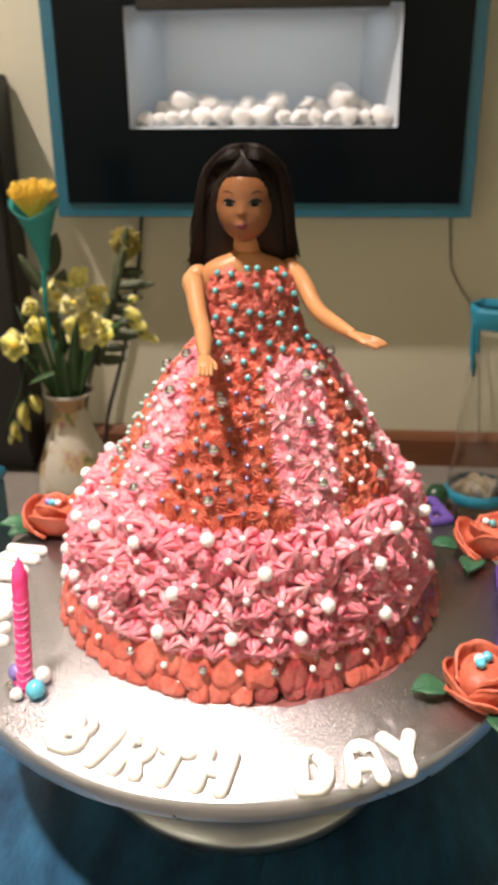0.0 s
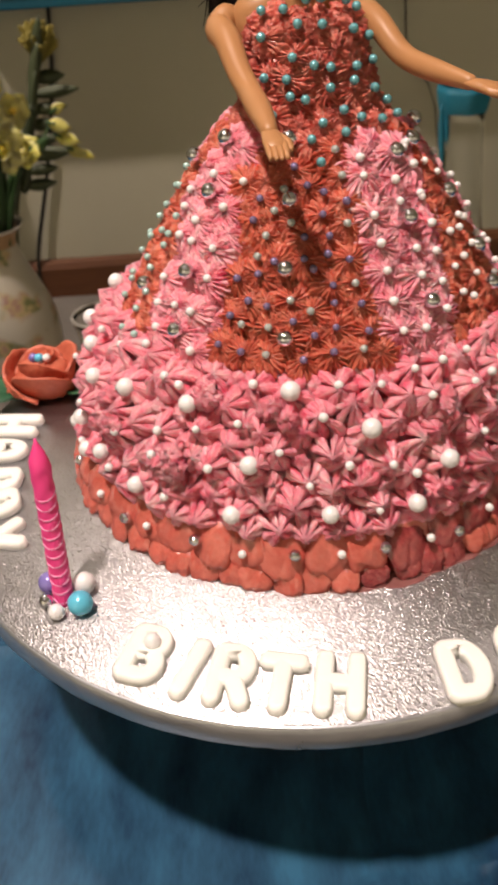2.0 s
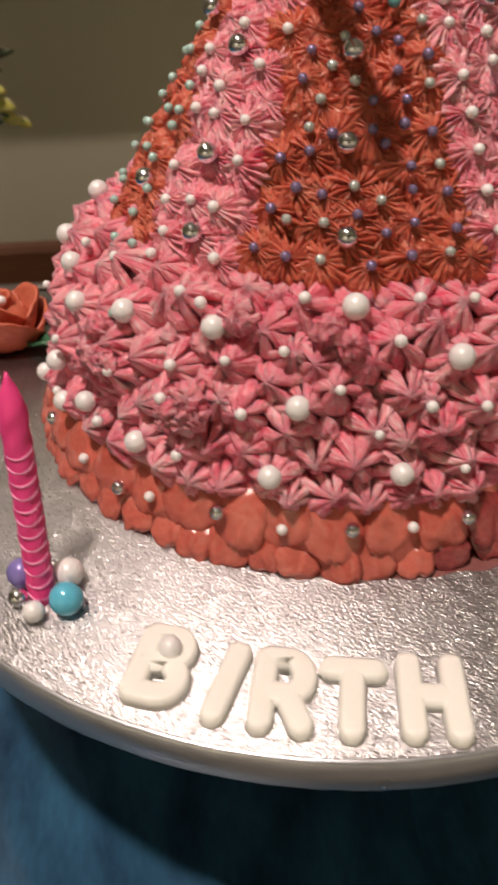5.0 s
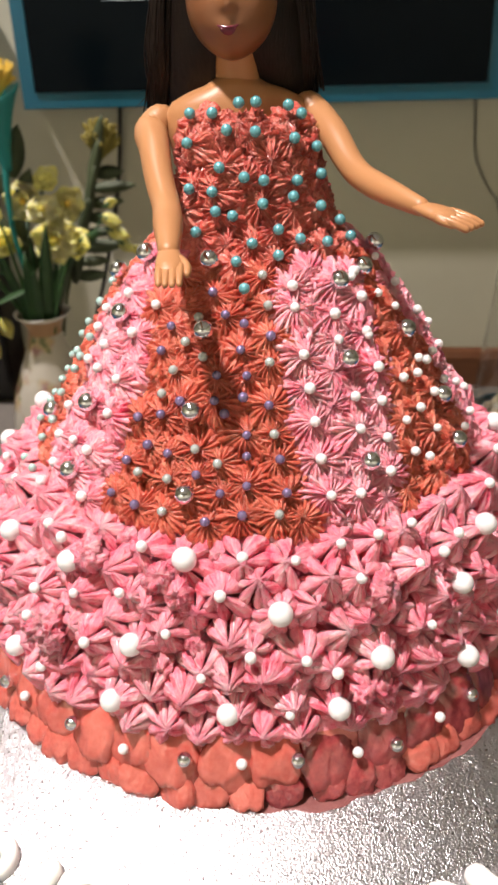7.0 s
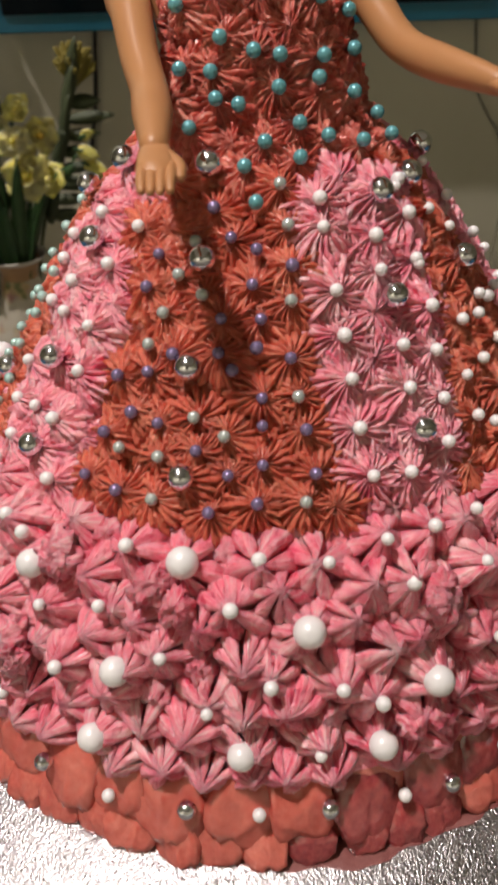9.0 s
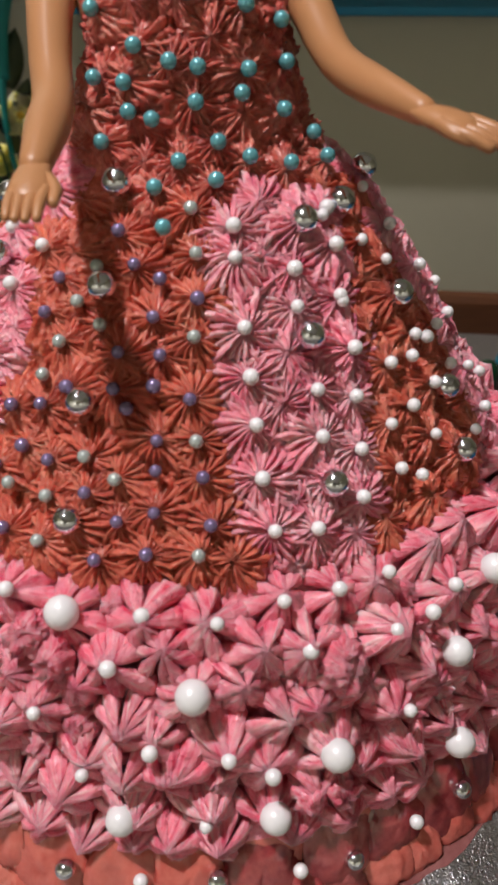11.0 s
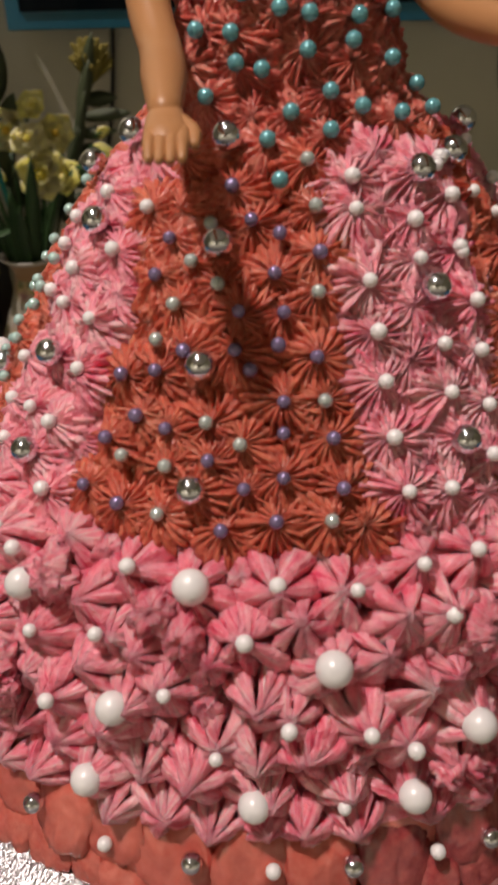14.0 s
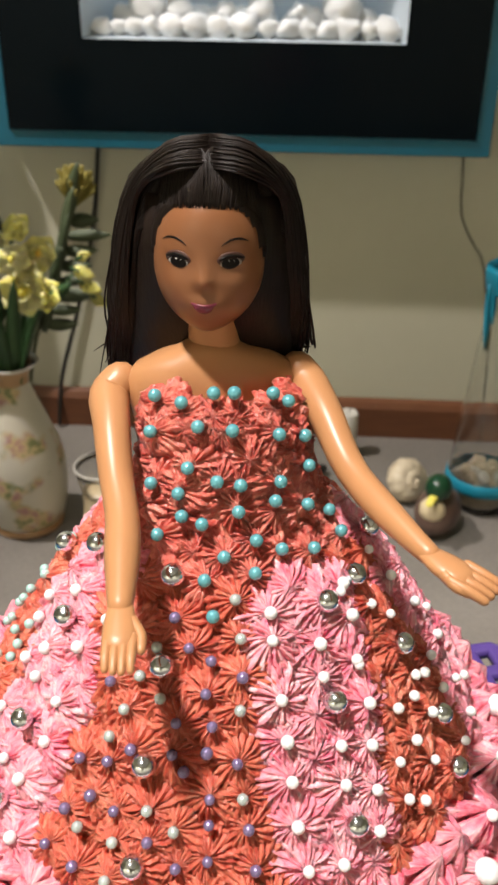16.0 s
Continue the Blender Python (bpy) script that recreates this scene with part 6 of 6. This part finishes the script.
add_box(bm, (-0.105, -0.055, 0.0), (0.115, 0.055, 0.008), 0.002)
part("base", bm, BLACK, tray, smooth=False)
for y in (-0.055, 0.051):
    part("rail", box((-0.105, y, 0.045), (0.115, y + 0.004, 0.049), 0.001), BLACK, tray, smooth=False)
    for x in (-0.103, 0.111):
        part("post", box((x, y, 0.004), (x + 0.004, y + 0.004, 0.047)), BLACK, tray, smooth=False)
for k in range(16):
    ob = new("dark_pebble", PEBBLES[k % 6])
    ob.data = ob.data.copy()
    ob.data.materials.clear()
    ob.data.materials.append(BLACK)
    r = rs.uniform(0.008, 0.013)
    ob.matrix_basis = pose(-0.11 + 0.0125 * k - 0.0 + rs.uniform(-0.003, 0.003), 1.005 + rs.uniform(0, 0.02), 0.008 + r * 0.55, 0, 0, rs.uniform(0, 360)) @ Matrix.Diagonal((r, r * 0.8, r * 0.65, 1))
    tagged(ob, "small dark glossy pebble lying on the candle tray", "pebble", "dark pebbles")

# tall glass vase: a bowl of shells below, a teal band, a flared cone and teal ties above
BAND = textured("bright_teal_ribbon", (0.003, 0.19, 0.30), (0.008, 0.27, 0.40), 0.5, scales=((20, 1.0), (160, 0.8)), bump=0.2, bump_scale=200, bump_dist=0.001)
gv = thing("glass_vase", 0.3200, 0.9550, 0, "tall clear glass vase holding pale shells, tied with teal ribbon", "vase")
part("glass", lathe([(0.002, 0.004), (0.050, 0.004), (0.059, 0.014), (0.063, 0.040), (0.061, 0.078), (0.056, 0.130), (0.047, 0.210), (0.039, 0.290), (0.036, 0.335), (0.041, 0.372), (0.0395, 0.372), (0.0345, 0.335), (0.0375, 0.290), (0.0455, 0.210), (0.0545, 0.130), (0.0595, 0.078), (0.0615, 0.040), (0.057, 0.016), (0.048, 0.008), (0.002, 0.008)], 48, cap=False), GLASS, gv)
gv.scale = (0.83, 0.83, 0.965)
part("band", lathe([(0.0630, 0.038), (0.0655, 0.040), (0.0665, 0.048), (0.0655, 0.056), (0.0625, 0.059)], 48, cap=False, wobble=lambda a, z: 0.0006 * math.sin(11 * a + z * 90)), BAND, gv, "teal ribbon band")
part("bed", lathe([(0.002, 0.0085), (0.046, 0.0085), (0.055, 0.018), (0.058, 0.034), (0.040, 0.040), (0.002, 0.042)], 32), textured("coarse_sand", (0.16, 0.12, 0.07), (0.34, 0.27, 0.17), 0.8, scales=((60, 1.2), (500, 1.2)), bump=0.5, bump_scale=500, bump_dist=0.002), gv, "layer of coarse sand")
bm = lathe([(0.0392, 0.350), (0.0412, 0.354), (0.0435, 0.364), (0.0460, 0.378), (0.0435, 0.388), (0.0415, 0.374)], 36, cap=False, wobble=lambda a, z: 0.0018 * math.sin(7 * a) + 0.0010 * math.sin(17 * a))
part("ribbon", bm, BAND, gv, "crumpled teal ribbon round the neck")
for dx, l, w in ((-0.043, 0.095, 0.006), (-0.034, 0.060, 0.005)):
    bm = bmesh.new()
    sheet_leaf(bm, (dx, -0.018, 0.365), (0.06, -0.05, -1), (0, -1, 0), l, w, 0.004)
    part("ribbon_end", bm, BAND, gv, "loose teal ribbon end")
bm = bmesh.new()
for k in range(26):
    a, u = 0.4 * k, (k % 5) / 5
    add_tube(bm, [(-0.030, -0.022, 0.300, 0.0008), (-0.034 + 0.004 * math.cos(a), -0.022 + 0.004 * math.sin(a), 0.278 - 0.012 * u, 0.0007)], 4, steps=1)
part("tassel", bm, DARK_LEAF, gv, "dull green tassel")
rs = random.Random(31)
for k in range(22):
    ob = part("shell", PEBBLES[k % 6].copy(), None, gv)
    ob.data.materials.clear()
    ob.data.materials.append(SHELL if k % 3 else WHITE_WAX)
    a, far = 2.4 * k, 0.040 * math.sqrt((k % 11 + 0.5) / 11)
    ob.matrix_basis = pose(far * math.cos(a), far * math.sin(a), 0.046 + (0.012 if k > 10 else 0.0), rs.uniform(0, 90), 0, rs.uniform(0, 360)) @ Matrix.Diagonal((0.0135, 0.011, 0.009, 1))

duck = thing("duck_ornament", 0.2580, 0.880, 0, "small painted mallard ornament standing on the floor", "ornament")
part("body", add_ball(bmesh.new(), (0, 0, 0.026), (0.024, 0.034, 0.026), 20, 12), textured("brown_duck_paint", (0.07, 0.035, 0.025), (0.16, 0.10, 0.075), 0.4, scales=((60, 1.5),)), duck, "mottled brown body")
part("head", add_ball(bmesh.new(), (0.002, -0.018, 0.064), (0.014, 0.016, 0.015), 16, 10), textured("bottle_green_paint", (0.004, 0.03, 0.012), (0.012, 0.06, 0.025), 0.25, scales=((40, 1.0),)), duck, "glossy bottle green head")
part("breast", add_ball(bmesh.new(), (0, -0.024, 0.040), (0.014, 0.012, 0.014), 14, 9), CREAM_WAX, duck, "cream neck and breast")
bm = bmesh.new()
add_tube(bm, [(0.002, -0.030, 0.062, 0.005), (0.001, -0.044, 0.058, 0.004)], 8, flat=0.5, steps=1)
part("bill", bm, YELLOW, duck, "yellow bill")
duck.matrix_basis = pose(0.2440, 0.872, 0, 0, 0, -25) @ Matrix.Diagonal((1.35, 1.35, 1.35, 1))


def conch(x, y, s):
    bm = bmesh.new()
    for k in range(26):
        t = k / 25
        a = t * 15
        r = 0.026 * (1 - t) ** 0.9
        add_ball(bm, (r * math.cos(a) * 0.8, r * math.sin(a) * 0.8, 0.024 + 0.030 * t), (0.022 * (1 - t) + 0.003,) * 3, 10, 7)
    ob = part("sea_shell", bm, SHELL)
    ob.matrix_basis = pose(x, y, 0.016, 62, 20, 30) @ Matrix.Diagonal((s, s, s, 1))
    return tagged(ob, "large knobbly cream sea shell lying on the floor", "sea shell")


conch(0.192, 0.975, 0.95)

# cables on the wall
bm = bmesh.new()
add_tube(bm, [(-0.2800, WY - 0.012, FZ0 + 0.004, 0.0035), (-0.296, WY - 0.008, BZ - 0.08, 0.0035), (-0.330, WY - 0.008, BZ - 0.22, 0.0035), (-0.372, WY - 0.012, BZ - 0.36, 0.0035), (-0.380, WY - 0.030, 0.006, 0.0035)], 8)
tagged(part("power_cable", bm, BLACK), "black power cable hanging down the wall", "cable", "cables on the wall")
bm = bmesh.new()
add_tube(bm, [(0.266, WY - 0.008, FZ0 + 0.004, 0.0014), (0.2715, WY - 0.006, BZ - 0.01, 0.0012), (0.277, WY - 0.006, BZ - 0.063, 0.0012), (0.302, WY - 0.006, BZ - 0.108, 0.0012), (0.327, WY - 0.008, BZ - 0.156, 0.0012), (0.350, WY - 0.02, 0.10, 0.0012), (0.355, WY - 0.03, 0.004, 0.0012)], 6, steps=2)
tagged(part("power_cable", bm, BLACK), "thin dark cable hanging down the wall", "cable", "cables on the wall")

# dark cabinet at the side
cab = thing("media_cabinet", -0.72, 1.20, 0, "tall matt black cabinet standing by the wall", "cabinet")
part("body", box((-0.25, -0.12, 0.03), (0.218, -0.034, 0.715), 0.004), BLACK, cab, smooth=False)
part("plinth", box((-0.24, -0.11, 0.0), (0.21, -0.04, 0.03)), BLACK, cab, smooth=False)
part("door", box((-0.245, -0.135, 0.04), (0.005, -0.121, 0.705), 0.003), BLACK, cab, smooth=False)
part("door", box((0.010, -0.135, 0.04), (0.217, -0.121, 0.705), 0.003), BLACK, cab, smooth=False)

# teal box on the floor beside the table
tb = thing("storage_box", -0.50, 0.56, 0, "teal plastic storage box on the floor", "box")
part("body", box((-0.12, -0.06, 0.0), (0.120, 0.06, 0.215), 0.004), TEAL, tb, smooth=False)
part("lid", box((-0.124, -0.064, 0.215), (0.123, 0.064, 0.228), 0.003), TEAL, tb, smooth=False)
